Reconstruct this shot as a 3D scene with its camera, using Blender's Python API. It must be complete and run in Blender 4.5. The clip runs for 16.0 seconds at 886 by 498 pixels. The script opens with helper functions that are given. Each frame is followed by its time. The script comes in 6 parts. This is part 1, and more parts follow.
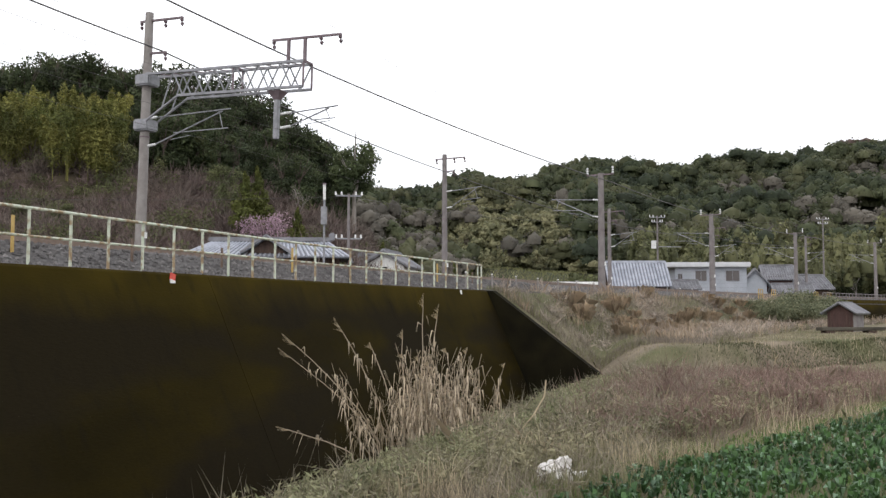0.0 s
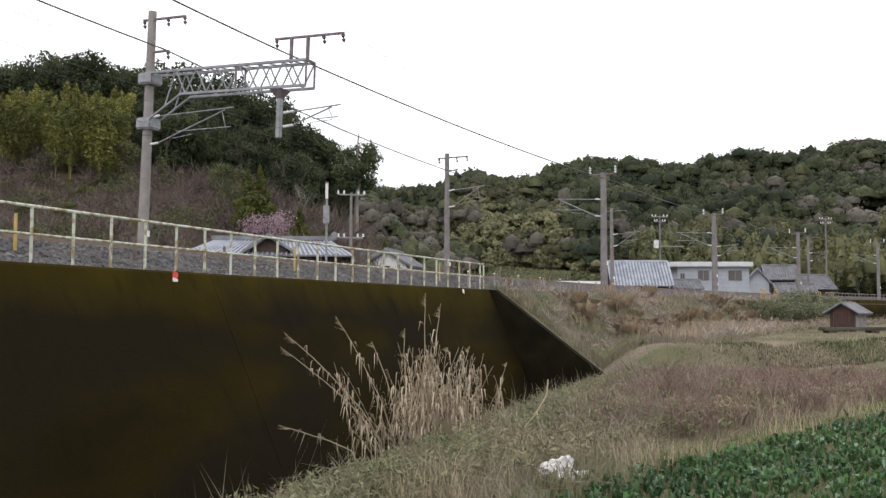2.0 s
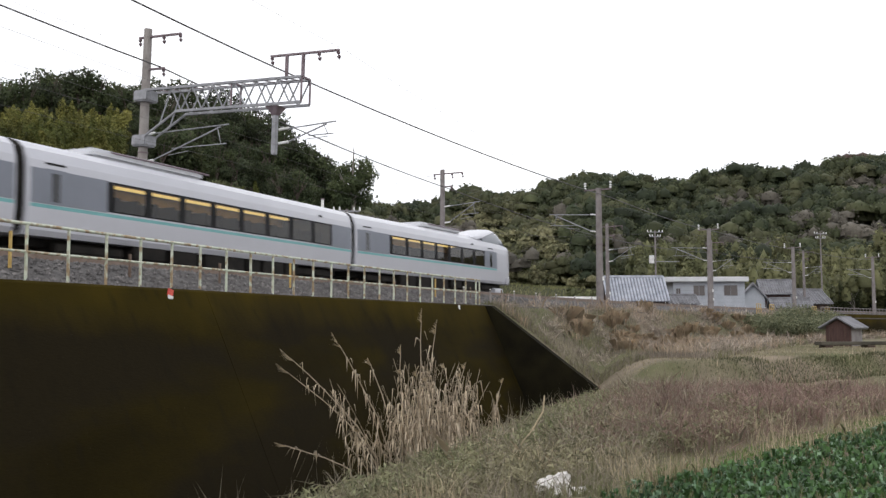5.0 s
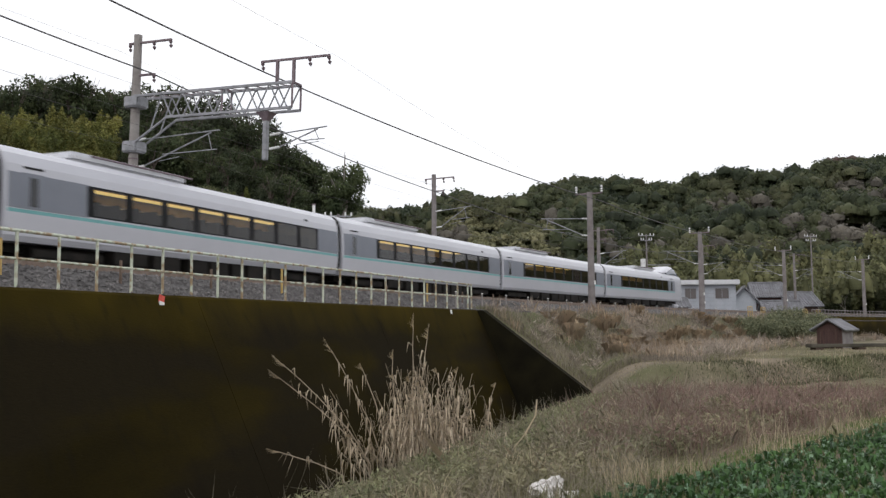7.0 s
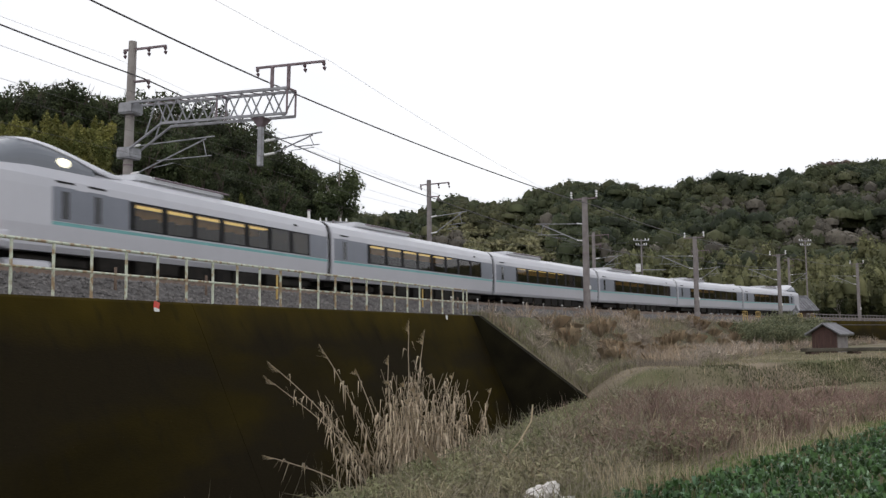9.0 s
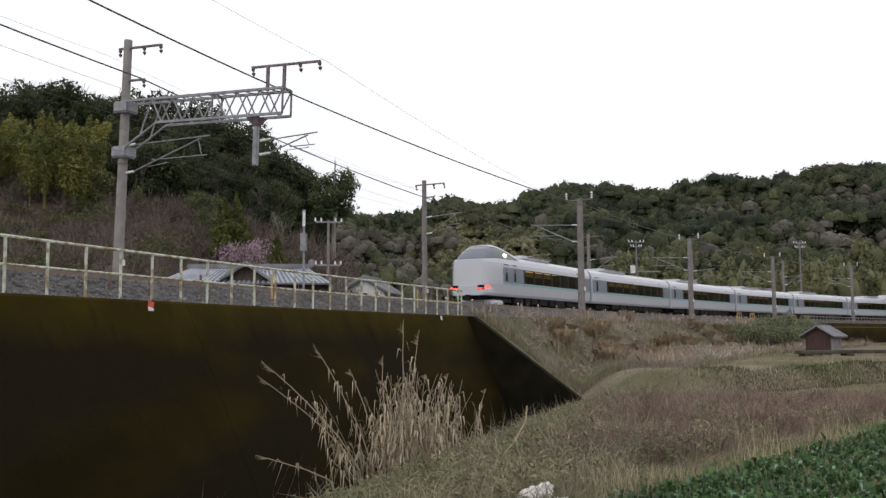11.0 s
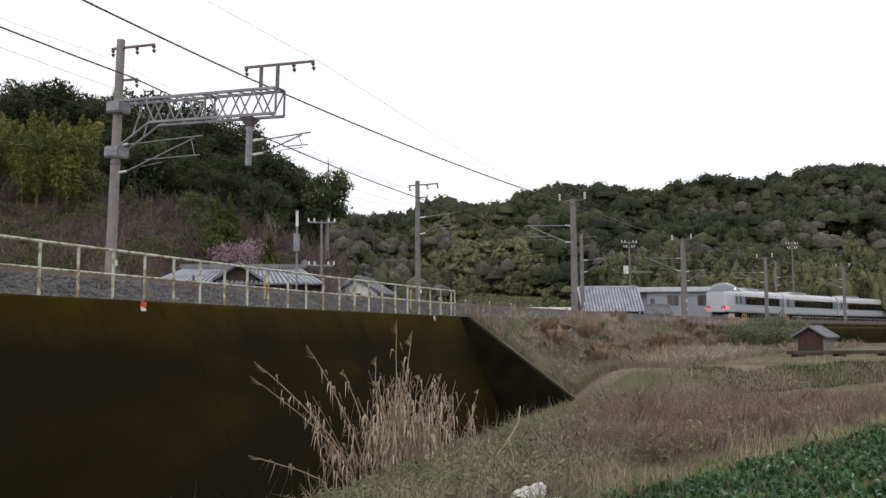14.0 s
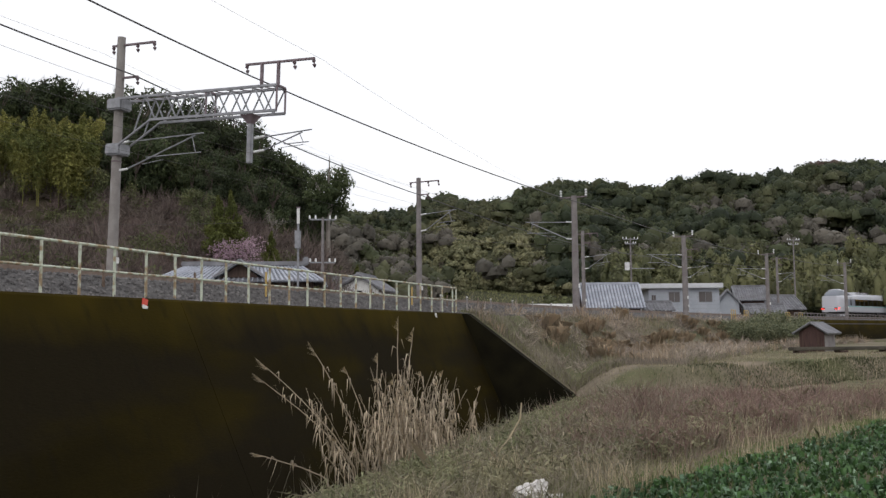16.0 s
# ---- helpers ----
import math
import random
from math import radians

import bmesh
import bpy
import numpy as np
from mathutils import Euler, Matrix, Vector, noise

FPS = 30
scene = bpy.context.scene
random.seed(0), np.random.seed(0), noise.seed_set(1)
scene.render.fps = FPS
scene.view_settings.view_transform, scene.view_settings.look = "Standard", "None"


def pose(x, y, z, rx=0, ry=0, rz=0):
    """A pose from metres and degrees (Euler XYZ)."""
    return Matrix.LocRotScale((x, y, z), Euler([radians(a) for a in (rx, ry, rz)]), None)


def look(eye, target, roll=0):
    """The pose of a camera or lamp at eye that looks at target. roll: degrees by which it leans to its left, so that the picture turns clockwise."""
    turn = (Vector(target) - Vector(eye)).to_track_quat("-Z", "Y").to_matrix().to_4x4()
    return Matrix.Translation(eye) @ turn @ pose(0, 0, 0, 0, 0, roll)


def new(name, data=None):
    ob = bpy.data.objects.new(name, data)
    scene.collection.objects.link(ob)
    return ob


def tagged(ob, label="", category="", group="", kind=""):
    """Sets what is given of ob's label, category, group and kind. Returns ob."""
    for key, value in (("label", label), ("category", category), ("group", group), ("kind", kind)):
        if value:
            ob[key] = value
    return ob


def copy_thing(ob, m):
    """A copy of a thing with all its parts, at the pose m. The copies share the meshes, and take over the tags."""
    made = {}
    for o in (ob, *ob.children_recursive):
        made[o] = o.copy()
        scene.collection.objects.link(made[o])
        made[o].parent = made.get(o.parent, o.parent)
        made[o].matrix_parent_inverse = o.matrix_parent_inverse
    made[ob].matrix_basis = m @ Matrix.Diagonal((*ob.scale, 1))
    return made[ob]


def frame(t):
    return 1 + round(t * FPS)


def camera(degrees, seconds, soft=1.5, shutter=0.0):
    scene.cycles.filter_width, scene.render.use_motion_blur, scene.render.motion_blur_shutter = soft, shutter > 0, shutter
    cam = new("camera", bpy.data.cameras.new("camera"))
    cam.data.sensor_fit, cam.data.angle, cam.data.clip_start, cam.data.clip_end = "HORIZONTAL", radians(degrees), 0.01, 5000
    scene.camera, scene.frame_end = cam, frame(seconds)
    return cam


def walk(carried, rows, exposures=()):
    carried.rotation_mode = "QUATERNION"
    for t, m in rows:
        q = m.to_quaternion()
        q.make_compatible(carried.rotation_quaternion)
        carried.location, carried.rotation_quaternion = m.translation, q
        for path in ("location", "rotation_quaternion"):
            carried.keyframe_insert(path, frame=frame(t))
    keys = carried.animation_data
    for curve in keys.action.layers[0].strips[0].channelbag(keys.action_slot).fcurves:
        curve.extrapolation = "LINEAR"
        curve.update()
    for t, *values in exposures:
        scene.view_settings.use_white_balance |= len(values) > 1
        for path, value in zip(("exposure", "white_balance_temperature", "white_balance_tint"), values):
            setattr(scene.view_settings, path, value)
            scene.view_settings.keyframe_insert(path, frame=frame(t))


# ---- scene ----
# ---- camera: hand-held on one spot, turning slightly ----
cam = camera(49.5, 16.0, soft=1.4, shutter=0.35)
EYE = (0.0, 0.0, 1.6)


def aim(yaw, pitch, roll):
    """Camera pose from degrees: yaw to the right, pitch upwards, roll clockwise."""
    return pose(*EYE, 90 + pitch, 0, -yaw) @ pose(0, 0, 0, 0, 0, -roll)


AIM = [
    (0.0, 0.000, 3.635, 0.000), (0.5, -0.111, 3.711, 0.006), (1.0, -0.162, 3.582, 0.000), (1.5, -0.085, 3.701, -0.087),
    (2.0, -0.138, 3.580, -0.128), (2.5, -0.363, 3.853, -0.236), (3.0, -0.047, 4.136, -0.190), (3.5, 0.127, 4.388, -0.095),
    (4.0, -0.004, 4.525, -0.014), (6.5, 0.498, 4.541, 0.420), (7.0, 0.617, 4.808, 0.449), (7.5, 0.622, 5.090, 0.497),
    (8.0, 0.458, 5.290, 0.382), (8.5, 0.754, 5.228, 0.575), (9.0, 0.903, 5.136, 0.651), (11.5, 1.228, 5.172, 0.381),
    (12.0, 1.245, 5.167, 0.420), (12.5, 1.337, 5.113, 0.498), (13.0, 1.340, 5.234, 0.262), (13.5, 1.492, 5.185, 0.268),
    (14.0, 1.606, 5.189, 0.391), (14.5, 1.636, 4.996, 0.463), (15.0, 1.639, 4.958, 0.524), (15.5, 1.581, 5.014, 0.509),
    (16.0, 1.532, 5.004, 0.497)]
walk(cam, [(t, aim(a, b, c)) for t, a, b, c in AIM],
     exposures=[(0.0, -0.06), (3.0, -0.08), (6.5, -0.34), (9.0, -0.54), (16.0, -0.5)])

# ---- light: bright overcast sky with a broad soft sun behind it ----
SUN_EL, SUN_AZ = radians(38), radians(215)
world = bpy.data.worlds.new("overcast_sky")
scene.world = world
world.use_nodes = True
wn, wl = world.node_tree.nodes, world.node_tree.links
wn.clear()
sky = wn.new("ShaderNodeTexSky")
sky.sky_type, sky.sun_disc, sky.sun_elevation, sky.sun_rotation = "NISHITA", False, SUN_EL, SUN_AZ
sky.dust_density, sky.air_density = 4.0, 1.0
blue = wn.new("ShaderNodeBackground")
blue.inputs["Strength"].default_value = 0.10
wl.new(sky.outputs[0], blue.inputs["Color"])
cloud = wn.new("ShaderNodeBackground")
wtc = wn.new("ShaderNodeTexCoord")
wno = wn.new("ShaderNodeTexNoise")
wno.inputs["Scale"].default_value, wno.inputs["Detail"].default_value = 1.6, 4
wramp = wn.new("ShaderNodeValToRGB")
wramp.color_ramp.elements[0].position, wramp.color_ramp.elements[1].position = 0.3, 0.62
wramp.color_ramp.elements[0].color = (0.90, 0.92, 1.02, 1)
wramp.color_ramp.elements[1].color = (1.10, 1.10, 1.11, 1)
wl.new(wtc.outputs["Generated"], wno.inputs["Vector"])
wl.new(wno.outputs["Fac"], wramp.inputs["Fac"])
wl.new(wramp.outputs["Color"], cloud.inputs["Color"])
cloud.inputs["Strength"].default_value = 1.6
wmix = wn.new("ShaderNodeMixShader")
wmix.inputs[0].default_value = 0.86
wout = wn.new("ShaderNodeOutputWorld")
wl.new(blue.outputs[0], wmix.inputs[1])
wl.new(cloud.outputs[0], wmix.inputs[2])
wl.new(wmix.outputs[0], wout.inputs["Surface"])
sun = new("sun", bpy.data.lights.new("sun", "SUN"))
sun.data.energy, sun.data.angle, sun.data.color = 0.5, radians(25), (1.0, 0.96, 0.9)
sun.matrix_world = look((0, 0, 0), (-math.sin(SUN_AZ) * math.cos(SUN_EL), -math.cos(SUN_AZ) * math.cos(SUN_EL), -math.sin(SUN_EL)))


# ---- materials ----
def mat(name, c1, c2, rough=0.8, scale=3.0, fine=40.0, bump=0.3, metal=0.0, spread=0.0, c3=None, big=0.25, stretch=(1, 1, 1), dist=0.02, spec=0.5, grainy=0.22):
    """Two-scale noise material: c1 to c2 by coarse noise, darkened a little by grain; c3 comes in as broad patches."""
    m = bpy.data.materials.new(name)
    m.use_nodes = True
    n, l = m.node_tree.nodes, m.node_tree.links
    b = n["Principled BSDF"]
    b.inputs["Roughness"].default_value, b.inputs["Metallic"].default_value = rough, metal
    b.inputs["Specular IOR Level"].default_value = spec
    tc = n.new("ShaderNodeTexCoord")
    mp = n.new("ShaderNodeMapping")
    mp.inputs["Scale"].default_value = stretch
    l.new(tc.outputs["Object"], mp.inputs["Vector"])

    def noise_node(s, d):
        t = n.new("ShaderNodeTexNoise")
        t.inputs["Scale"].default_value, t.inputs["Detail"].default_value = s, d
        l.new(mp.outputs[0], t.inputs["Vector"])
        return t

    def mixed(fac, a, bb, kind="MIX"):
        x = n.new("ShaderNodeMix")
        x.data_type, x.blend_type = "RGBA", kind
        for sock, val in ((x.inputs[0], fac), (x.inputs[6], a), (x.inputs[7], bb)):
            if isinstance(val, (tuple, float)):
                sock.default_value = val if isinstance(val, float) else (*val, 1)
            else:
                l.new(val, sock)
        return x.outputs[2]

    def ramp(src, lo, hi):
        r = n.new("ShaderNodeMapRange")
        r.inputs["From Min"].default_value, r.inputs["From Max"].default_value = lo, hi
        l.new(src, r.inputs["Value"])
        return r.outputs[0]

    coarse, grain = noise_node(scale, 5), noise_node(fine, 3)
    col = mixed(ramp(coarse.outputs["Fac"], 0.35, 0.65), c1, c2)
    if c3:
        wide = noise_node(big, 4)
        col = mixed(ramp(wide.outputs["Fac"], 0.46, 0.6), col, c3)
    g = n.new("ShaderNodeMapRange")
    g.inputs["To Min"].default_value, g.inputs["To Max"].default_value = 1 - grainy, 1 + grainy
    l.new(grain.outputs["Fac"], g.inputs["Value"])
    v = n.new("ShaderNodeHueSaturation")
    l.new(col, v.inputs["Color"])
    if spread:
        geo = n.new("ShaderNodeNewGeometry")
        s = n.new("ShaderNodeMapRange")
        s.inputs["To Min"].default_value, s.inputs["To Max"].default_value = 1 - spread, 1 + spread
        l.new(geo.outputs["Random Per Island"], s.inputs["Value"])
        mu = n.new("ShaderNodeMath")
        mu.operation = "MULTIPLY"
        l.new(g.outputs[0], mu.inputs[0])
        l.new(s.outputs[0], mu.inputs[1])
        l.new(mu.outputs[0], v.inputs["Value"])
    else:
        l.new(g.outputs[0], v.inputs["Value"])
    l.new(v.outputs[0], b.inputs["Base Color"])
    if bump:
        bp = n.new("ShaderNodeBump")
        bp.inputs["Strength"].default_value, bp.inputs["Distance"].default_value = bump, dist
        l.new(grain.outputs["Fac"], bp.inputs["Height"])
        l.new(bp.outputs[0], b.inputs["Normal"])
    return m


def leafy(name, c1, c2, spread=0.35, rough=0.7, scale=0.3, through_light=0.25, vary=0.0):
    """Foliage: colour varies by clump and by leaf, and some light passes through."""
    m = mat(name, c1, c2, rough=rough, scale=scale, fine=3.0, bump=0, spread=spread)
    n, l = m.node_tree.nodes, m.node_tree.links
    b, out = n["Principled BSDF"], n["Material Output"]
    b.inputs["Specular IOR Level"].default_value = 0.25
    tr = n.new("ShaderNodeBsdfTranslucent")
    if vary:
        info, rng, hs = n.new("ShaderNodeObjectInfo"), n.new("ShaderNodeMapRange"), n.new("ShaderNodeHueSaturation")
        rng.inputs["To Min"].default_value, rng.inputs["To Max"].default_value = 1 - vary * 0.7, 1 + vary
        l.new(info.outputs["Random"], rng.inputs["Value"])
        l.new(rng.outputs[0], hs.inputs["Value"])
        l.new(b.inputs["Base Color"].links[0].from_socket, hs.inputs["Color"])
        l.new(hs.outputs[0], b.inputs["Base Color"])
    l.new(b.inputs["Base Color"].links[0].from_socket, tr.inputs["Color"])
    mx = n.new("ShaderNodeMixShader")
    mx.inputs[0].default_value = through_light
    l.new(b.outputs[0], mx.inputs[1])
    l.new(tr.outputs[0], mx.inputs[2])
    l.new(mx.outputs[0], out.inputs["Surface"])
    return m


M_GROUND = mat("soil_and_dry_grass", (0.15, 0.125, 0.09), (0.23, 0.19, 0.14), 0.95, 0.6, 14, 0.6, c3=(0.10, 0.105, 0.05), big=0.12, spec=0.1)
M_LITTER = mat("brown_leaf_litter", (0.075, 0.055, 0.045), (0.12, 0.09, 0.072), 0.95, 0.4, 9, 0.6, c3=(0.06, 0.055, 0.032), big=0.06, spec=0.05)
M_FOREST = mat("dark_forest_floor", (0.05, 0.055, 0.033), (0.085, 0.085, 0.05), 0.95, 0.2, 4, 0.6, spec=0.05)
M_BALLAST_BED = mat("ballast_bed", (0.065, 0.06, 0.058), (0.115, 0.108, 0.104), 0.95, 5, 30, 1.0, dist=0.05)
M_STONE = mat("ballast_stone", (0.075, 0.070, 0.068), (0.165, 0.155, 0.15), 0.95, 2, 30, 0.4, spread=0.35)


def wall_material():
    """Dark concrete: a paler olive ragged band below the coping, grey bare patches, streaks running down."""
    m = mat("olive_banded_concrete", (0.0130, 0.0097, 0.0022), (0.024, 0.0175, 0.0027), 0.95, 0.55, 26, 0.35, c3=(0.0140, 0.0108, 0.0050), big=0.5, stretch=(0.3, 0.3, 1.1), spec=0.05)
    n, l = m.node_tree.nodes, m.node_tree.links
    b = n["Principled BSDF"]
    under = b.inputs["Base Color"].links[0].from_socket
    tc, sep = n.new("ShaderNodeTexCoord"), n.new("ShaderNodeSeparateXYZ")
    l.new(tc.outputs["Object"], sep.inputs[0])

    def streak(scale, detail, down):
        mp, t = n.new("ShaderNodeMapping"), n.new("ShaderNodeTexNoise")
        mp.inputs["Scale"].default_value = (1, 1, down)
        t.inputs["Scale"].default_value, t.inputs["Detail"].default_value = scale, detail
        l.new(tc.outputs["Object"], mp.inputs["Vector"])
        l.new(mp.outputs[0], t.inputs["Vector"])
        return t.outputs["Fac"]

    def calc(op, p, q):
        x = n.new("ShaderNodeMath")
        x.operation = op
        x.use_clamp = op == "MULTIPLY"
        for sock, val in zip(x.inputs, (p, q)):
            if isinstance(val, float):
                sock.default_value = val
            else:
                l.new(val, sock)
        return x.outputs[0]

    def spread(src, lo, hi):
        r = n.new("ShaderNodeMapRange")
        r.inputs["From Min"].default_value, r.inputs["From Max"].default_value = lo, hi
        l.new(src, r.inputs["Value"])
        return r.outputs[0]

    def layer(fac, low, col):
        x = n.new("ShaderNodeMix")
        x.data_type = "RGBA"
        l.new(fac, x.inputs[0])
        l.new(low, x.inputs[6])
        x.inputs[7].default_value = (*col, 1)
        return x.outputs[2]

    # band set by height: paler olive near the top, with a ragged lower edge
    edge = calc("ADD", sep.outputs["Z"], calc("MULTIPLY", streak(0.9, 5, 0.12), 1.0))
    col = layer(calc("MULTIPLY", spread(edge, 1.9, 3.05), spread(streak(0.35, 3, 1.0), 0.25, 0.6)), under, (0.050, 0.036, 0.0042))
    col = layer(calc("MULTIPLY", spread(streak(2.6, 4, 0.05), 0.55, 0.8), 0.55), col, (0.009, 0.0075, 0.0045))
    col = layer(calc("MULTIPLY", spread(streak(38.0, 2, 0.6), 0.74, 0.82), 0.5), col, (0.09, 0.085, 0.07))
    l.new(col, b.inputs["Base Color"])
    return m


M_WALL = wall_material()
# Wing wall concrete: the shade on that face is put into the base colour.
M_WING = mat("shade_toned_concrete", (0.009, 0.008, 0.005), (0.016, 0.014, 0.007), 0.95, 1.1, 22, 0.3, spec=0.05)
M_CONC = mat("pole_concrete", (0.22, 0.20, 0.19), (0.30, 0.28, 0.265), 0.9, 2, 30, 0.15)
M_CONC_D = mat("weathered_pole_concrete", (0.17, 0.15, 0.15), (0.24, 0.22, 0.215), 0.9, 2, 30, 0.15)
M_STEEL = mat("galvanised_steel", (0.22, 0.225, 0.24), (0.32, 0.325, 0.345), 0.55, 4, 40, 0.08, metal=0.3)
M_STEEL_D = mat("rust_tinted_steel", (0.15, 0.115, 0.125), (0.23, 0.18, 0.20), 0.7, 4, 40, 0.1, metal=0.2)
M_WIRE = mat("wire", (0.06, 0.055, 0.055), (0.09, 0.085, 0.085), 0.6, 2, 10, 0)
M_INSUL = mat("porcelain", (0.62, 0.62, 0.62), (0.75, 0.75, 0.75), 0.3, 3, 20, 0)
M_INSUL_D = mat("brown_porcelain", (0.07, 0.04, 0.05), (0.1, 0.06, 0.07), 0.3, 3, 20, 0)
M_RAILING = mat("pale_green_paint", (0.47, 0.53, 0.42), (0.58, 0.60, 0.50), 0.65, 6, 40, 0.1, c3=(0.30, 0.22, 0.13), big=5.0)
M_YELLOW = mat("yellow_paint", (0.42, 0.28, 0.08), (0.50, 0.35, 0.12), 0.6, 4, 30, 0.1)
M_RAIL = mat("rail_steel", (0.13, 0.09, 0.065), (0.19, 0.14, 0.11), 0.6, 4, 40, 0.1, metal=0.4)
M_SLEEPER = mat("sleeper_concrete", (0.22, 0.20, 0.18), (0.30, 0.28, 0.25), 0.9, 4, 30, 0.2)
M_RED = mat("red_plate", (0.60, 0.06, 0.04), (0.68, 0.09, 0.06), 0.5, 8, 40, 0)
M_WHITE = mat("white_paint", (0.70, 0.70, 0.68), (0.80, 0.80, 0.78), 0.6, 3, 30, 0.05)
M_BODY = mat("train_white_paint", (0.52, 0.525, 0.57), (0.55, 0.555, 0.60), 0.25, 0.5, 6, 0, grainy=0.02)
M_ROOF = mat("train_roof_paint", (0.56, 0.57, 0.60), (0.60, 0.61, 0.64), 0.4, 0.8, 12, 0, grainy=0.04)
M_GREY = mat("train_grey_paint", (0.165, 0.18, 0.215), (0.185, 0.20, 0.24), 0.35, 1, 12, 0, grainy=0.03)
M_TEAL = mat("train_teal_stripe", (0.13, 0.36, 0.36), (0.16, 0.41, 0.41), 0.35, 1, 12, 0)
M_UNDER = mat("underframe", (0.012, 0.011, 0.010), (0.026, 0.023, 0.020), 0.8, 2, 20, 0.2, spec=0.15)
M_DARK = mat("dark_rubber", (0.009, 0.009, 0.010), (0.016, 0.016, 0.017), 0.6, 2, 20, 0, spec=0.15)
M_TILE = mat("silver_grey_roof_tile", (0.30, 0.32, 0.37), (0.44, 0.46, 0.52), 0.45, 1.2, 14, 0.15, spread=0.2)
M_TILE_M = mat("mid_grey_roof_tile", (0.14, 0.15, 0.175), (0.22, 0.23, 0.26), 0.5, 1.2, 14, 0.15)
M_TILE_D = mat("dark_grey_roof_tile", (0.13, 0.13, 0.14), (0.21, 0.21, 0.225), 0.55, 1.2, 14, 0.15, spread=0.2)
M_PLASTER = mat("pale_grey_siding", (0.36, 0.385, 0.43), (0.43, 0.455, 0.50), 0.8, 0.7, 16, 0.1)
M_WOOD_D = mat("dark_weathered_wood", (0.055, 0.035, 0.028), (0.10, 0.065, 0.05), 0.85, 2, 30, 0.3, stretch=(4, 4, 0.6))
M_BROWN = mat("brown_boards", (0.05, 0.026, 0.023), (0.08, 0.042, 0.036), 0.85, 2, 30, 0.3, stretch=(4, 4, 0.6))
M_BARK = mat("bark", (0.07, 0.055, 0.045), (0.13, 0.10, 0.085), 0.95, 2, 16, 0.5, stretch=(1, 1, 0.3))
M_BARK_P = mat("pale_bark", (0.20, 0.18, 0.16), (0.30, 0.27, 0.24), 0.95, 2, 16, 0.4)
M_TWIG = leafy("bare_brown_twigs", (0.115, 0.09, 0.078), (0.175, 0.14, 0.12), 0.4, through_light=0.05)
M_PINK = leafy("pink_blossom", (0.34, 0.23, 0.28), (0.47, 0.34, 0.39), 0.25)
M_EVER = leafy("evergreen_leaves", (0.032, 0.042, 0.023), (0.058, 0.069, 0.034), 0.5, vary=0.55)
M_EVER_L = leafy("olive_leaves", (0.085, 0.098, 0.045), (0.135, 0.140, 0.062), 0.45)
M_BAMBOO = leafy("bamboo_leaves", (0.10, 0.115, 0.034), (0.24, 0.222, 0.062), 0.5, scale=0.22, vary=0.4)
M_CONIFER = leafy("conifer_leaves", (0.085, 0.10, 0.026), (0.15, 0.155, 0.042), 0.45)
M_FAR = leafy("far_wood_leaves", (0.046, 0.060, 0.032), (0.10, 0.112, 0.055), 0.35, scale=0.11, through_light=0.4)
M_FAR_D = leafy("far_evergreen_leaves", (0.034, 0.046, 0.027), (0.062, 0.076, 0.042), 0.35, scale=0.11, through_light=0.4)
M_FAR_O = leafy("far_olive_leaves", (0.072, 0.084, 0.042), (0.125, 0.125, 0.066), 0.35, scale=0.11, through_light=0.4)
M_FAR_G = leafy("far_bare_twigs", (0.10, 0.092, 0.075), (0.15, 0.135, 0.11), 0.3, scale=0.1)
M_FAR_B = leafy("far_bamboo_leaves", (0.085, 0.094, 0.045), (0.165, 0.165, 0.078), 0.45, scale=0.12)
M_STRAW = leafy("dry_straw", (0.38, 0.31, 0.205), (0.56, 0.47, 0.335), 0.35)
M_WEED = leafy("dry_brown_weeds", (0.20, 0.172, 0.128), (0.33, 0.29, 0.218), 0.35, scale=0.5)
M_WEED_R = leafy("reddish_weeds", (0.17, 0.112, 0.092), (0.30, 0.21, 0.175), 0.35, scale=0.9)
M_GRASS = leafy("green_grass", (0.16, 0.165, 0.085), (0.26, 0.25, 0.14), 0.4, scale=0.5)
M_CROP = leafy("crop_leaves", (0.046, 0.105, 0.037), (0.10, 0.188, 0.063), 0.4, rough=0.5, scale=0.9)
# Paler leaf colour that paints the highlights scattered over the crop.
M_CROP_L = leafy("highlight_crop_leaves", (0.16, 0.27, 0.16), (0.27, 0.38, 0.25), 0.3, rough=0.5)
M_BAG = mat("crumpled_white_sheet", (0.66, 0.63, 0.60), (0.80, 0.78, 0.76), 0.7, 6, 30, 0.4)


def glass(name, tint, rough=0.04):
    m = bpy.data.materials.new(name)
    m.use_nodes = True
    b = m.node_tree.nodes["Principled BSDF"]
    b.inputs["Base Color"].default_value = (*tint, 1)
    b.inputs["Roughness"].default_value = rough
    b.inputs["Specular IOR Level"].default_value = 0.5
    return m


def glow(name, col, strength):
    m = bpy.data.materials.new(name)
    m.use_nodes = True
    b = m.node_tree.nodes["Principled BSDF"]
    b.inputs["Base Color"].default_value = (*col, 1)
    b.inputs["Emission Color"].default_value = (*col, 1)
    b.inputs["Emission Strength"].default_value = strength
    return m


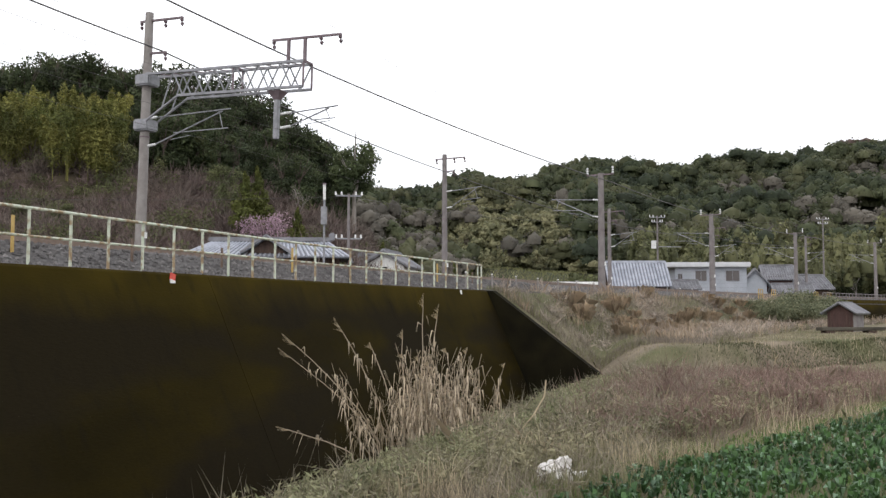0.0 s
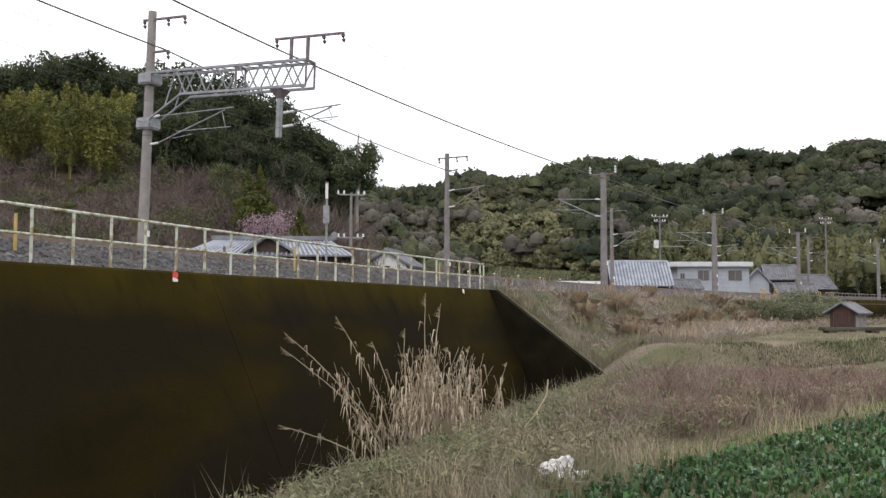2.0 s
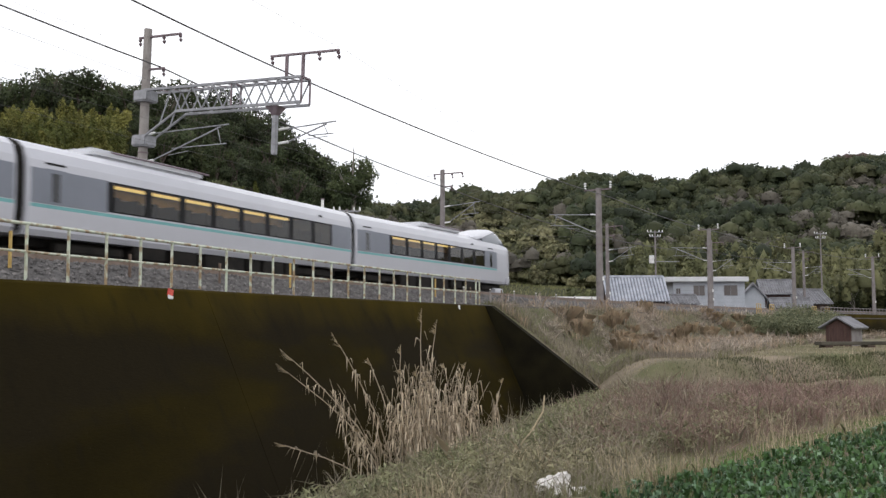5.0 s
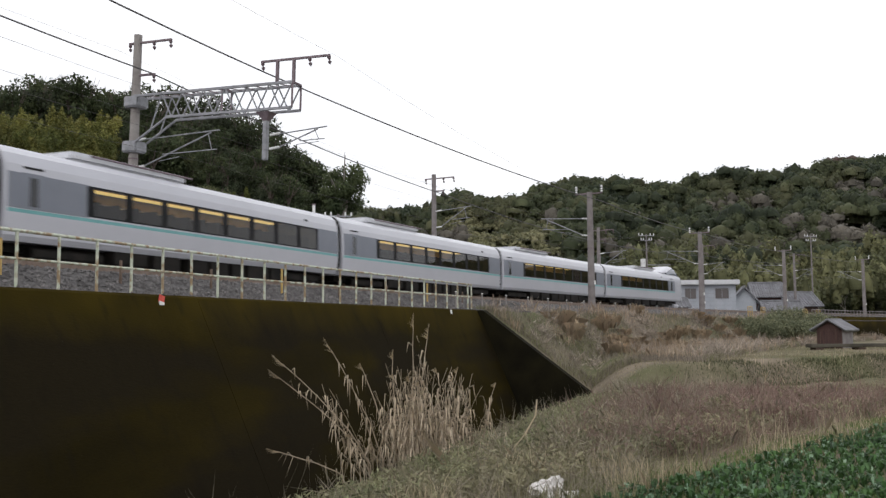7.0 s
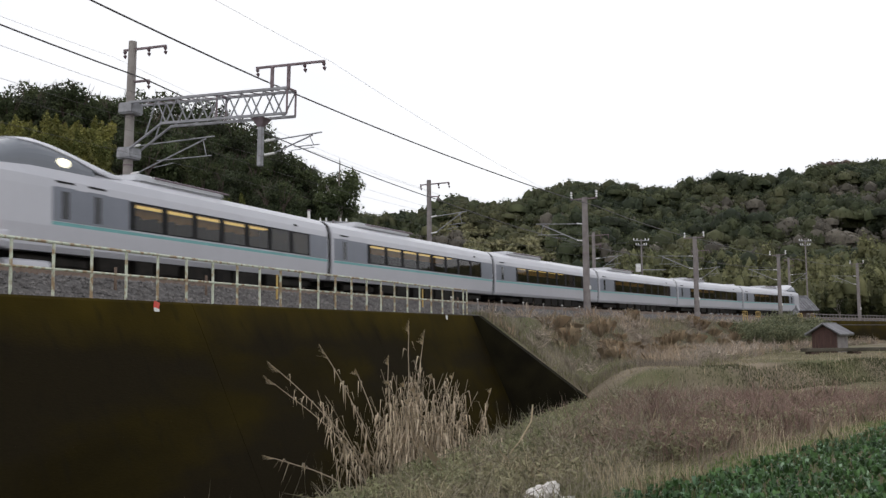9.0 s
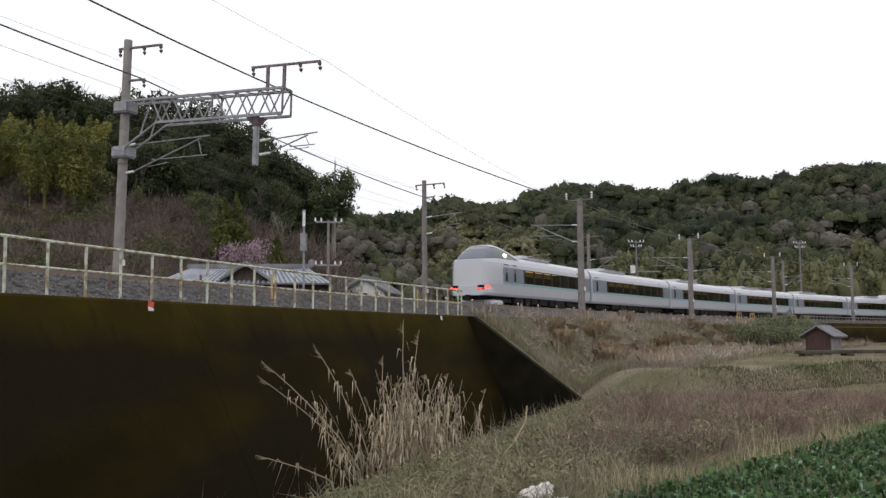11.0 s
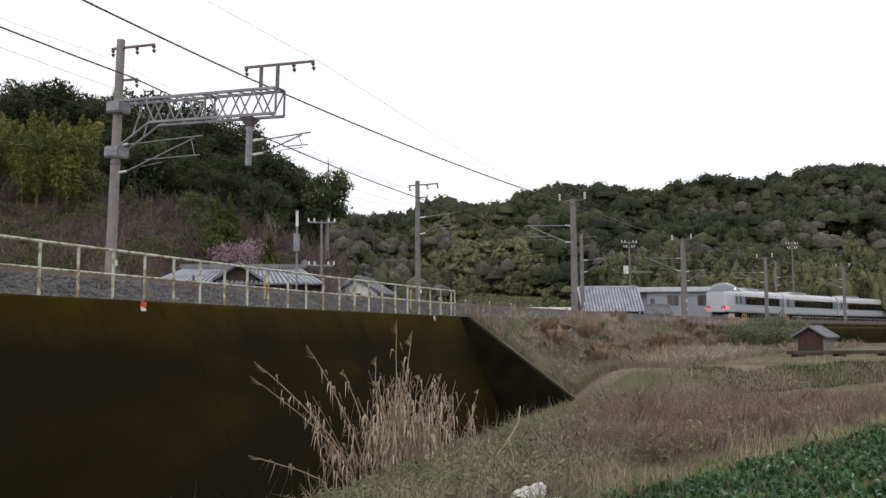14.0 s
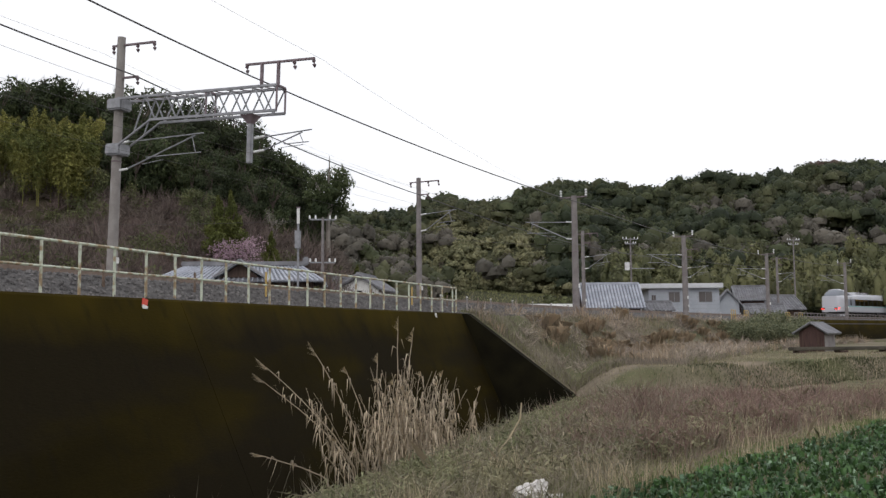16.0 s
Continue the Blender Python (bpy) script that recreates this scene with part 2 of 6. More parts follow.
def clear_glass(name, tint):
    """Thin tinted pane: see-through, with a mirror gloss that grows at a slant."""
    m = bpy.data.materials.new(name)
    m.use_nodes = True
    n, l = m.node_tree.nodes, m.node_tree.links
    tr, gl, fr, mx = n.new("ShaderNodeBsdfTransparent"), n.new("ShaderNodeBsdfGlossy"), n.new("ShaderNodeFresnel"), n.new("ShaderNodeMixShader")
    tr.inputs["Color"].default_value = (*tint, 1)
    gl.inputs["Roughness"].default_value = 0.03
    fr.inputs["IOR"].default_value = 1.5
    l.new(fr.outputs[0], mx.inputs[0])
    l.new(tr.outputs[0], mx.inputs[1])
    l.new(gl.outputs[0], mx.inputs[2])
    l.new(mx.outputs[0], n["Material Output"].inputs["Surface"])
    return m


M_GLASS = clear_glass("tinted_window_glass", (0.36, 0.36, 0.28))
M_GLASS_D = glass("dark_door_glass", (0.012, 0.013, 0.014))
M_SHIELD = glass("windscreen_glass", (0.16, 0.175, 0.20), 0.04)
M_SEAT = mat("seat_cloth", (0.035, 0.035, 0.03), (0.06, 0.055, 0.045), 0.9, 3, 20, 0.1)
M_PARTITION = mat("dark_cabin_partition", (0.06, 0.055, 0.04), (0.09, 0.08, 0.055), 0.7, 2, 10, 0)
M_LINING = mat("cabin_lining", (0.46, 0.34, 0.17), (0.56, 0.42, 0.22), 0.7, 2, 10, 0)
M_PANE = glass("house_window_glass", (0.10, 0.085, 0.08), 0.1)
M_LAMP_R = glow("red_tail_lamp", (1.0, 0.05, 0.03), 5.0)
M_LAMP_W = glow("warm_headlamp", (1.0, 0.93, 0.70), 2.2)
M_CABIN = glow("cabin_strip_light", (1.0, 0.72, 0.30), 2.2)


# ---- geometry helpers ----
def mesh_ob(name, verts, faces, material, parent=None, label="", smooth=False):
    me = bpy.data.meshes.new(name)
    me.from_pydata([tuple(v) for v in verts], [], [tuple(f) for f in faces])
    me.materials.append(material)
    if smooth:
        me.polygons.foreach_set("use_smooth", [True] * len(me.polygons))
    me.update()
    ob = new(name, me)
    if parent:
        ob.parent = parent
    if label:
        ob["label"] = label
    return ob


def part(name, bm, material, parent, label="", smooth=False):
    me = bpy.data.meshes.new(name)
    bmesh.ops.recalc_face_normals(bm, faces=bm.faces)
    bm.to_mesh(me)
    bm.free()
    me.materials.append(material)
    if smooth:
        me.polygons.foreach_set("use_smooth", [True] * len(me.polygons))
    ob = new(name, me)
    ob.parent = parent
    if label:
        ob["label"] = label
    return ob


def thing(name, at, label, category, group="", turn=0.0, kind=""):
    ob = new(name)
    ob.empty_display_size = 0.2
    ob.matrix_basis = pose(*at, 0, 0, turn)
    return tagged(ob, label, category, group, kind)


def box(bm, x0, x1, y0, y1, z0, z1, bevel=0.0):
    r = bmesh.ops.create_cube(bm, size=1)
    bmesh.ops.scale(bm, vec=(x1 - x0, y1 - y0, z1 - z0), verts=r["verts"])
    bmesh.ops.translate(bm, vec=((x0 + x1) / 2, (y0 + y1) / 2, (z0 + z1) / 2), verts=r["verts"])
    if bevel:
        bmesh.ops.bevel(bm, geom=list({e for v in r["verts"] for e in v.link_edges}), offset=bevel, segments=2, affect="EDGES")
    return bm


def boxed(*a, bevel=0.0):
    return box(bmesh.new(), *a, bevel=bevel)


def rod(bm, a, b, r0, r1=None, n=8):
    """A tapered round bar from a to b."""
    a, b = Vector(a), Vector(b)
    d = b - a
    q = d.to_track_quat("Z", "Y").to_matrix().to_4x4()
    bmesh.ops.create_cone(bm, cap_ends=True, segments=n, radius1=r0, radius2=r0 if r1 is None else r1, depth=d.length,
                          matrix=Matrix.Translation((a + b) / 2) @ q)
    return bm


def rodded(*a, **k):
    return rod(bmesh.new(), *a, **k)


def tube(path, radii, n=5):
    """One connected tapered tube through the points."""
    rings = []
    for i, p in enumerate(path):
        d = (path[min(i + 1, len(path) - 1)] - path[max(i - 1, 0)]).normalized()
        u = d.cross(Vector((0.3, 1, 0.1))).normalized()
        v = d.cross(u)
        rings.append([p + (u * math.cos(6.2832 * k / n) + v * math.sin(6.2832 * k / n)) * radii[i] for k in range(n)])
    bm = bmesh.new()
    rows = [[bm.verts.new(q) for q in r] for r in rings]
    for a, b in zip(rows, rows[1:]):
        for j in range(n):
            bm.faces.new((a[j], a[(j + 1) % n], b[(j + 1) % n], b[j]))
    bm.faces.new(rows[0][::-1])
    bm.faces.new(rows[-1])
    return bm


def smoothstep(a, b, x):
    t = np.clip((x - a) / (b - a), 0, 1)
    return t * t * (3 - 2 * t)


# ---- the railway's curve: s along the line, w sideways towards the field from the far track's centre ----
CURVE_X, CURVE_Y, RADIUS, BEND, HEAD = 312.15, -98.4, 349.85, 0.00287, 0.4285
RAIL_Z, WALL_Z, WALL_W, WALL_END, FOOT_W, FOOT_Z = 3.48, 2.46, 9.3, -1.3, 11.82, -2.9
NEAR_W = 3.9


def on_line(s, w):
    a = HEAD + s * BEND
    r = RADIUS - w
    return CURVE_X - r * math.cos(a), CURVE_Y + r * math.sin(a)


def heading(s):
    """Turn about z, in degrees, that lays local x along the line."""
    return 90 - math.degrees(HEAD + s * BEND)


def line_coords(x, y):
    a = np.arctan2(y - CURVE_Y, CURVE_X - x)
    a = np.where(a < -1.8, a + 2 * np.pi, a)
    return (a - HEAD) / BEND, RADIUS - np.hypot(x - CURVE_X, y - CURVE_Y)


def lumps(x, y, size, seed):
    """Cheap smooth noise, about -1 to 1."""
    r = random.Random(seed)
    z = 0 * x
    for k in range(6):
        a, f, p = r.uniform(0, 6.28), r.uniform(0.6, 1.7) * 6.28 / size, r.uniform(0, 6.28)
        z = z + np.sin((x * math.cos(a) + y * math.sin(a)) * f + p)
    return z / 3.2


def lump(x, y, size, seed):
    """The same noise at one place."""
    z = 0.0
    for ca, sa, f, p in waves(seed):
        z += math.sin((x * ca + y * sa) * f * 6.28 / size + p)
    return z / 3.2


WAVES = {}


def waves(seed):
    if seed not in WAVES:
        r = random.Random(seed)
        WAVES[seed] = []
        for k in range(6):
            a, f, p = r.uniform(0, 6.28), r.uniform(0.6, 1.7), r.uniform(0, 6.28)
            WAVES[seed].append((math.cos(a), math.sin(a), f, p))
    return WAVES[seed]


def line_place(x, y):
    return (math.atan2(y - CURVE_Y, CURVE_X - x) - HEAD) / BEND, RADIUS - math.hypot(x - CURVE_X, y - CURVE_Y)


NEAR_U = np.array([-0.6, -0.39, -0.32, -0.27, -0.226, -0.196, -0.155, -0.132, -0.114, -0.09, -0.07, -0.05])
NEAR_H = np.array([20, 20, 18.5, 17.5, 16.5, 15, 12.5, 11, 9.5, 7.5, 4.5, 0.0])
HILL_U = np.array([-0.5, -0.15, -0.05, 0.0, 0.03, 0.06, 0.095, 0.13, 0.165, 0.25, 0.31, 0.36, 0.40, 0.43, 0.48, 0.6, 0.9])
HILL_H = np.array([45, 43, 38.5, 38, 44.5, 40.5, 40, 45, 48.5, 45.5, 51.5, 49.5, 53, 57, 55.5, 53, 45.0])


def terrain(x, y):
    x, y = np.asarray(x, float), np.asarray(y, float)
    s, w = line_coords(x, y)
    u = x / np.maximum(y, 12)
    front = smoothstep(5, 40, y)
    # the field side
    low = -0.8 * smoothstep(14, 38, y) * smoothstep(-5, 8, x) - 1.0 * smoothstep(8, 25, -x)
    low = low + 0.05 * lumps(x, y, 5, 3) * smoothstep(6, 12, np.hypot(x, y))
    gully = np.interp(w, [11.8, 14.2, 16.6, 18.1, 20.0, 21.4], [-2.7, -2.4, -1.65, -0.44, -0.1, 0.0])
    low = np.minimum(low, gully + 0.04 * lumps(x, y, 3, 8))
    # terrace with a short bank
    e = (x - 10.4) * -0.63 + (y - 37.8) * 0.777 + 0.25 * lumps(x, y, 9, 5)
    low = low + (0.22 - low) * smoothstep(-1.0, 0.5, e) * smoothstep(4, 9, x)
    # the embankment beyond the wall
    bank = WALL_Z - 0.72 * (w - WALL_W) + 0.10 * lumps(x, y, 4, 11)
    low = np.where((s > WALL_END + 0.38) & (s < 83) & (w > 7.5), np.maximum(low, np.minimum(bank, WALL_Z)), low)
    # under and behind the line
    behind = 2.3 + 0.3 * lumps(x, y, 20, 2)
    z = np.where(w > 8.6, low, np.where(w > 6.2, low + (2.2 - low) * (8.6 - w) / 2.4, np.minimum(behind, 2.35)))
    far = w < -4
    near_hill = np.interp(u, NEAR_U, NEAR_H) * smoothstep(50, 116, y) * front + 0.7 * lumps(x, y, 17, 21) * smoothstep(52, 70, y) * smoothstep(-0.05, -0.15, u)
    wide = np.interp(u, HILL_U, HILL_H) * smoothstep(150, 385, y) + 3.5 * lumps(x, y, 90, 31) * smoothstep(160, 240, y) + 1.5 * lumps(x, y, 38, 33) * smoothstep(150, 200, y)
    wide = wide - 0.08 * np.maximum(y - 400, 0)
    hills = np.maximum(near_hill, wide)
    return np.where(far, z + hills, z)


def height(x, y):
    return float(terrain(np.array([x]), np.array([y]))[0])


def build_ground():
    ang = np.unique(np.concatenate([np.linspace(-180, -36, 60), np.linspace(-36, 36, 241), np.linspace(36, 180, 60)]))
    rad = np.concatenate([[0.01, 0.5, 1.5, 3], np.arange(4, 36, 0.6), np.arange(36, 48, 0.2), np.arange(48, 60, 0.8), np.arange(60, 140, 2.0), np.arange(140, 460, 6.0), [500, 600, 800, 1200, 2000, 3500]])
    A, R = np.meshgrid(np.radians(ang), rad)
    X, Y = R * np.sin(A), R * np.cos(A)
    Z = terrain(X, Y)
    n, k = len(ang), len(rad)
    verts = np.stack([X, Y, Z], -1).reshape(-1, 3).tolist()
    faces = [(i * n + j, i * n + j + 1, (i + 1) * n + j + 1, (i + 1) * n + j) for i in range(k - 1) for j in range(n - 1)]
    g = mesh_ob("ground", verts, faces, M_GROUND, smooth=True)
    g.data.materials.append(M_LITTER)
    g.data.materials.append(M_FOREST)
    w = line_coords(X, Y)[1]
    zone = np.where(w < -5, np.where(np.hypot(X, Y) > 135, 2, 1), 0)[:-1, :-1]
    g.data.polygons.foreach_set("material_index", zone.ravel().astype(np.int32))
    return tagged(g, "rough ground of dry grass and soil rising to wooded hills", "ground", kind="structure")


def along(name, profile, s0, s1, step, material, label, category, close=True):
    """A body of constant section (w, z) drawn along the line."""
    ss = np.arange(s0, s1 + step * 0.5, step)
    verts, faces, n = [], [], len(profile)
    for s in ss:
        for w, z in profile:
            verts.append((*on_line(s, w), z))
    for i in range(len(ss) - 1):
        for j in range(n if close else n - 1):
            a, b = i * n + j, i * n + (j + 1) % n
            faces.append((a, b, b + n, a + n))
    if close:
        faces += [tuple(range(n - 1, -1, -1)), tuple((len(ss) - 1) * n + j for j in range(n))]
    ob = mesh_ob(name, verts, faces, material)
    return tagged(ob, label, category, kind="structure")


def build_railway():
    along("trackbed", [(9.28, WALL_Z - 0.02), (6.9, WALL_Z + 0.06), (5.65, RAIL_Z - 0.28), (-1.8, RAIL_Z - 0.28), (-3.1, 2.55), (-6, 2.3), (-6, 1.0), (9.0, 1.0)],
          -260, 260, 4, M_BALLAST_BED, "grey crushed-stone ballast bed of a double railway line", "trackbed")
    for w in (0.0, NEAR_W):
        for side in (-0.55, 0.55):
            p = [(w + side - 0.065, RAIL_Z - 0.15), (w + side - 0.035, RAIL_Z), (w + side + 0.035, RAIL_Z), (w + side + 0.065, RAIL_Z - 0.15)]
            r = along("rail", p, -120, 240, 4, M_RAIL, "brown steel running rail on the ballast", "rail")
            r["group"] = "running rails"
    # the retaining wall, cast in bays with narrow joints
    wall = new("retaining_wall")
    tagged(wall, "brown battered concrete retaining wall beneath the railway, paler olive along its top", "retaining wall", kind="structure")
    s, bay = WALL_END, 10.2
    while s > -80:
        ss = np.linspace(s - bay + 0.014, s, 6)
        prof = [(WALL_W - 0.6, WALL_Z), (WALL_W, WALL_Z), (WALL_W + 0.06, WALL_Z - 0.05), (FOOT_W + 0.1, FOOT_Z - 0.3), (WALL_W - 0.6, FOOT_Z - 0.3)]
        verts = [(*on_line(a, w), z) for a in ss for w, z in prof]
        faces = [(i * 5 + j, i * 5 + (j + 1) % 5, i * 5 + 5 + (j + 1) % 5, i * 5 + 5 + j) for i in range(5) for j in range(5)]
        faces += [(4, 3, 2, 1, 0), tuple(25 + j for j in range(5))]
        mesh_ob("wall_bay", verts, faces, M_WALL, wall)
        s -= bay
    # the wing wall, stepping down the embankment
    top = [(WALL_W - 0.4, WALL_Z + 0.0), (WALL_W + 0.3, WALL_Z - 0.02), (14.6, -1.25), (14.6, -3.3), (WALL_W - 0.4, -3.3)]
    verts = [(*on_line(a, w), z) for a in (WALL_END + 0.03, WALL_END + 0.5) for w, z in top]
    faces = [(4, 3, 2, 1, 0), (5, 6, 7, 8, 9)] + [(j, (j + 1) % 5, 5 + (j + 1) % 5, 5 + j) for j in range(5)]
    mesh_ob("wing_wall", verts, faces, M_WING, wall, "dark sloping wing wall with shade painted into its colour")


build_ground()
build_railway()


def ballast_stones():
    """Loose stones on the shoulder that faces the field."""
    g = np.random.default_rng(3)
    n = 15000
    s = -36 + 50 * g.random(n) ** 0.8
    w = g.uniform(5.2, 9.25, n)
    z = np.interp(w, [5.2, 5.65, 6.9, 9.28], [RAIL_Z - 0.28, RAIL_Z - 0.28, WALL_Z + 0.06, WALL_Z - 0.02])
    a = HEAD + s * BEND
    c = np.stack([CURVE_X - (RADIUS - w) * np.cos(a), CURVE_Y + (RADIUS - w) * np.sin(a), z], 1)
    unit = np.array([(1, 0, 0), (0, 1, 0), (-1, 0, 0), (0, -1, 0), (0, 0, 1)], float)
    v = c[:, None, :] + unit[None] * g.uniform(0.03, 0.085, (n, 5, 1)) + g.normal(0, 0.012, (n, 5, 3))
    base = np.arange(n)[:, None] * 5
    faces = np.concatenate([base + np.array([[i, (i + 1) % 4, 4]]) for i in range(4)])
    ob = mesh_ob("ballast_stones", v.reshape(-1, 3).tolist(), faces.tolist(), M_STONE)
    tagged(ob, "grey angular ballast stones on the track shoulder", "ballast", kind="stuff")


ballast_stones()


# ---- the train ----
CAR, SPEED = 20.85, 20.6
SECTION = [(1.30, 0.80), (1.40, 0.96), (1.455, 1.55), (1.455, 1.78), (1.45, 2.2), (1.44, 2.66), (1.41, 2.95), (1.30, 3.25), (1.05, 3.45), (0.6, 3.57), (0.0, 3.6)]


def side_y(z):
    """Half width of the body at height z."""
    return float(np.interp(z, [p[1] for p in SECTION[:9]], [p[0] for p in SECTION[:9]]))


def loft(rings, cap=True):
    bm = bmesh.new()
    rows = [[bm.verts.new(p) for p in r] for r in rings]
    n = len(rows[0])
    for a, b in zip(rows, rows[1:]):
        for j in range(n):
            bm.faces.new((a[j], a[(j + 1) % n], b[(j + 1) % n], b[j]))
    if cap:
        bm.faces.new(rows[0][::-1])
        bm.faces.new(rows[-1])
    return bm


def body_ring(x, wide=1.0, low=0.0, high=1.0, lean=0.0, lid=9.0):
    """One section of the body; lid cuts it off level at that height."""
    half = [(y * wide, min(lid + 0.02 * (1.4 - y), 0.80 + low + (z - 0.80) * high)) for y, z in SECTION]
    pts = half + [(-y, z) for y, z in half[-2::-1]]
    return [(x - lean * max(0.0, z - 1.6), -y, z) for y, z in pts]


def side_panel(x0, x1, z0, z1, side, proud):
    """A thin slab that follows the body's side."""
    zs = np.linspace(z0, z1, 4)
    bm = bmesh.new()
    outer = [[bm.verts.new((x, side * (side_y(z) + proud), z)) for z in zs] for x in (x0, x1)]
    inner = [[bm.verts.new((x, side * (side_y(z) - 0.02), z)) for z in zs] for x in (x0, x1)]
    for k in range(3):
        bm.faces.new((outer[0][k], outer[1][k], outer[1][k + 1], outer[0][k + 1]))
    loop_o = outer[0] + outer[1][::-1]
    loop_i = inner[0] + inner[1][::-1]
    for k in range(8):
        bm.faces.new((loop_o[k], loop_o[(k + 1) % 8], loop_i[(k + 1) % 8], loop_i[k]))
    return bm


def bogie(car, x):
    b = boxed(x - 1.5, x + 1.5, -0.95, 0.95, 0.42, 0.72, bevel=0.06)
    for y in (-1.05, 1.05):
        box(b, x - 1.55, x + 1.55, y - 0.1, y + 0.1, 0.40, 0.66, bevel=0.04)
    bo = part("bogie", b, M_UNDER, car)
    for dx in (-1.05, 1.05):
        wh = bmesh.new()
        for y in (-0.55, 0.55):
            rod(wh, (x + dx, y - 0.065, 0.43), (x + dx, y + 0.065, 0.43), 0.43, n=20)
        rod(wh, (x + dx, -0.75, 0.43), (x + dx, 0.75, 0.43), 0.08)
        part("wheelset", wh, M_RAIL, bo)


def build_car(kind):
    """kind: 0 middle, 1 cab in front, -1 cab at the back. x runs forwards, the rail top is z 0."""
    car = thing("train_car", (0, 0, 0), "", "train car", "cars of the express train")
    tagged(car, "white express train cab car with teal stripe and high cab" if kind else "white express train car with teal stripe and tinted windows")
    h = CAR / 2 - 0.2
    e = -h if kind == -1 else h
    f = 1 if kind == 1 else -1
    a, b = (-h + 0.12, h - 0.12)
    if kind == 1:
        b = h - 2.6
    if kind == -1:
        a = -h + 2.6
    d0, d1 = a + (3.3 if kind >= 0 else 3.6), b - (1.9 if kind == 0 else 2.0 if kind == 1 else 1.7)
    ends = sorted((d0, d1), reverse=f < 0)
    if kind == 0:
        rings = [body_ring(-h, 0.97), body_ring(-h + 0.06), body_ring(d0), body_ring(d1), body_ring(h - 0.06), body_ring(h, 0.97)]
    else:
        rings = [body_ring(-f * h, 0.97), body_ring(-f * (h - 0.06)), body_ring(ends[0]), body_ring(ends[1]), body_ring(f * (h - 3.0))]
        if abs(ends[1]) > abs(h - 3.0):
            rings.pop()
        for dx, wide, lean, lid in ((1.8, 0.992, 0.0, 3.24), (1.2, 0.985, 0.01, 3.20), (0.7, 0.965, 0.02, 3.17), (0.38, 0.935, 0.03, 3.15), (0.18, 0.895, 0.04, 3.13), (0.06, 0.83, 0.05, 3.11), (0.0, 0.74, 0.06, 3.08)):
            rings.append(body_ring(f * (h - dx), wide, 0, 1.0, f * lean, lid))
    shell = loft(rings)
    lo, hi = d0 + 0.01, d1 - 0.01
    gone = [q for q in shell.faces if lo < q.calc_center_median().x < hi and 1.8 < q.calc_center_median().z < 2.64 and abs(q.calc_center_median().y) > 1.3]
    bmesh.ops.delete(shell, geom=gone, context="FACES")
    part("body", shell, M_BODY, car, smooth=False)
    # cabin: floor, ceiling lamps and seats behind the glass
    part("cabin_floor", boxed(d0, d1, -1.38, 1.38, 1.12, 1.20), M_LINING, car)
    part("cabin_ceiling", boxed(d0, d1, -1.25, 1.25, 2.98, 3.04), M_LINING, car)
    for x in (d0 - 0.05, d1):
        part("partition", boxed(x, x + 0.05, -1.38, 1.38, 1.2, 2.98), M_PARTITION, car)
    for y in (-1, 1):
        part("wall_lining", boxed(d0, d1, min(y * 1.33, y * 1.37), max(y * 1.33, y * 1.37), 2.67, 2.97), M_LINING, car)
    for y in (-0.75, 0.75):
        part("cabin_lamp", boxed(d0 + 0.3, d1 - 0.3, y - 0.22, y + 0.22, 2.95, 2.975), M_CABIN, car, "warm ceiling strip lamp")
    x = d0 + 0.6
    while x < d1 - 0.6:
        for y in (-0.85, 0.85):
            s = boxed(x, x + 0.14, y - 0.5, y + 0.5, 1.55, 2.28, bevel=0.04)
            box(s, x, x + 0.5, y - 0.5, y + 0.5, 1.42, 1.60, bevel=0.04)
            part("seat", s, M_SEAT, car)
        x += 0.97
    # panels of both sides
    for side in (-1, 1):
        part("stripe", side_panel(a, b, 1.60, 1.70, side, 0.006), M_TEAL, car, "teal stripe")
        for p0, p1 in ((a, d0), (d1, b)):
            part("door_panel", side_panel(p0, p1, 1.72, 2.72, side, 0.008), M_GREY, car, "blue-grey door bay")
        slits = [a + 1.0] if kind == 0 else ([a + 1.0, b - 1.0] if kind == 1 else [a + 0.55, a + 2.0])
        for x in slits:
            part("door", side_panel(x - 0.45, x + 0.45, 1.72, 2.74, side, 0.012), M_GREY, car, "grey sliding door")
            part("door_window", side_panel(x - 0.16, x + 0.16, 1.80, 2.62, side, 0.02), M_GLASS_D, car)
            part("door_lamp", side_panel(x - 0.4, x + 0.4, 2.86, 2.92, side, 0.015), M_DARK, car)
        n = 8 if kind == 0 else 7
        step = (d1 - d0) / n
        for i in range(n):
            x0 = d0 + i * step + 0.2
            pane = part("window", side_panel(x0 - 0.02, x0 + step - 0.18, 1.78, 2.66, side, 0.004), M_GLASS, car, "tinted cabin window")
            part("pillar", side_panel(x0 - 0.24, x0 + 0.08, 1.78, 2.66, side, 0.008), M_DARK, car, "black window pillar")
        part("pillar", side_panel(d1 - 0.14, d1, 1.78, 2.66, side, 0.008), M_DARK, car, "black window pillar")
        part("band_edge", side_panel(d0, d1, 2.64, 2.70, side, 0.007), M_DARK, car)
        part("band_edge", side_panel(d0, d1, 1.75, 1.80, side, 0.007), M_DARK, car)
        # underfloor gear
        r = random.Random(kind * 7 + side + 20)
        x = -h + 4.9
        while x < h - 5.2:
            L = r.uniform(0.8, 2.2)
            part("equipment_box", boxed(x, x + L, min(side * 0.75, side * 1.28), max(side * 0.75, side * 1.28), r.uniform(0.25, 0.42), 0.87, bevel=0.03), M_UNDER, car)
            x += L + r.uniform(0.1, 0.5)
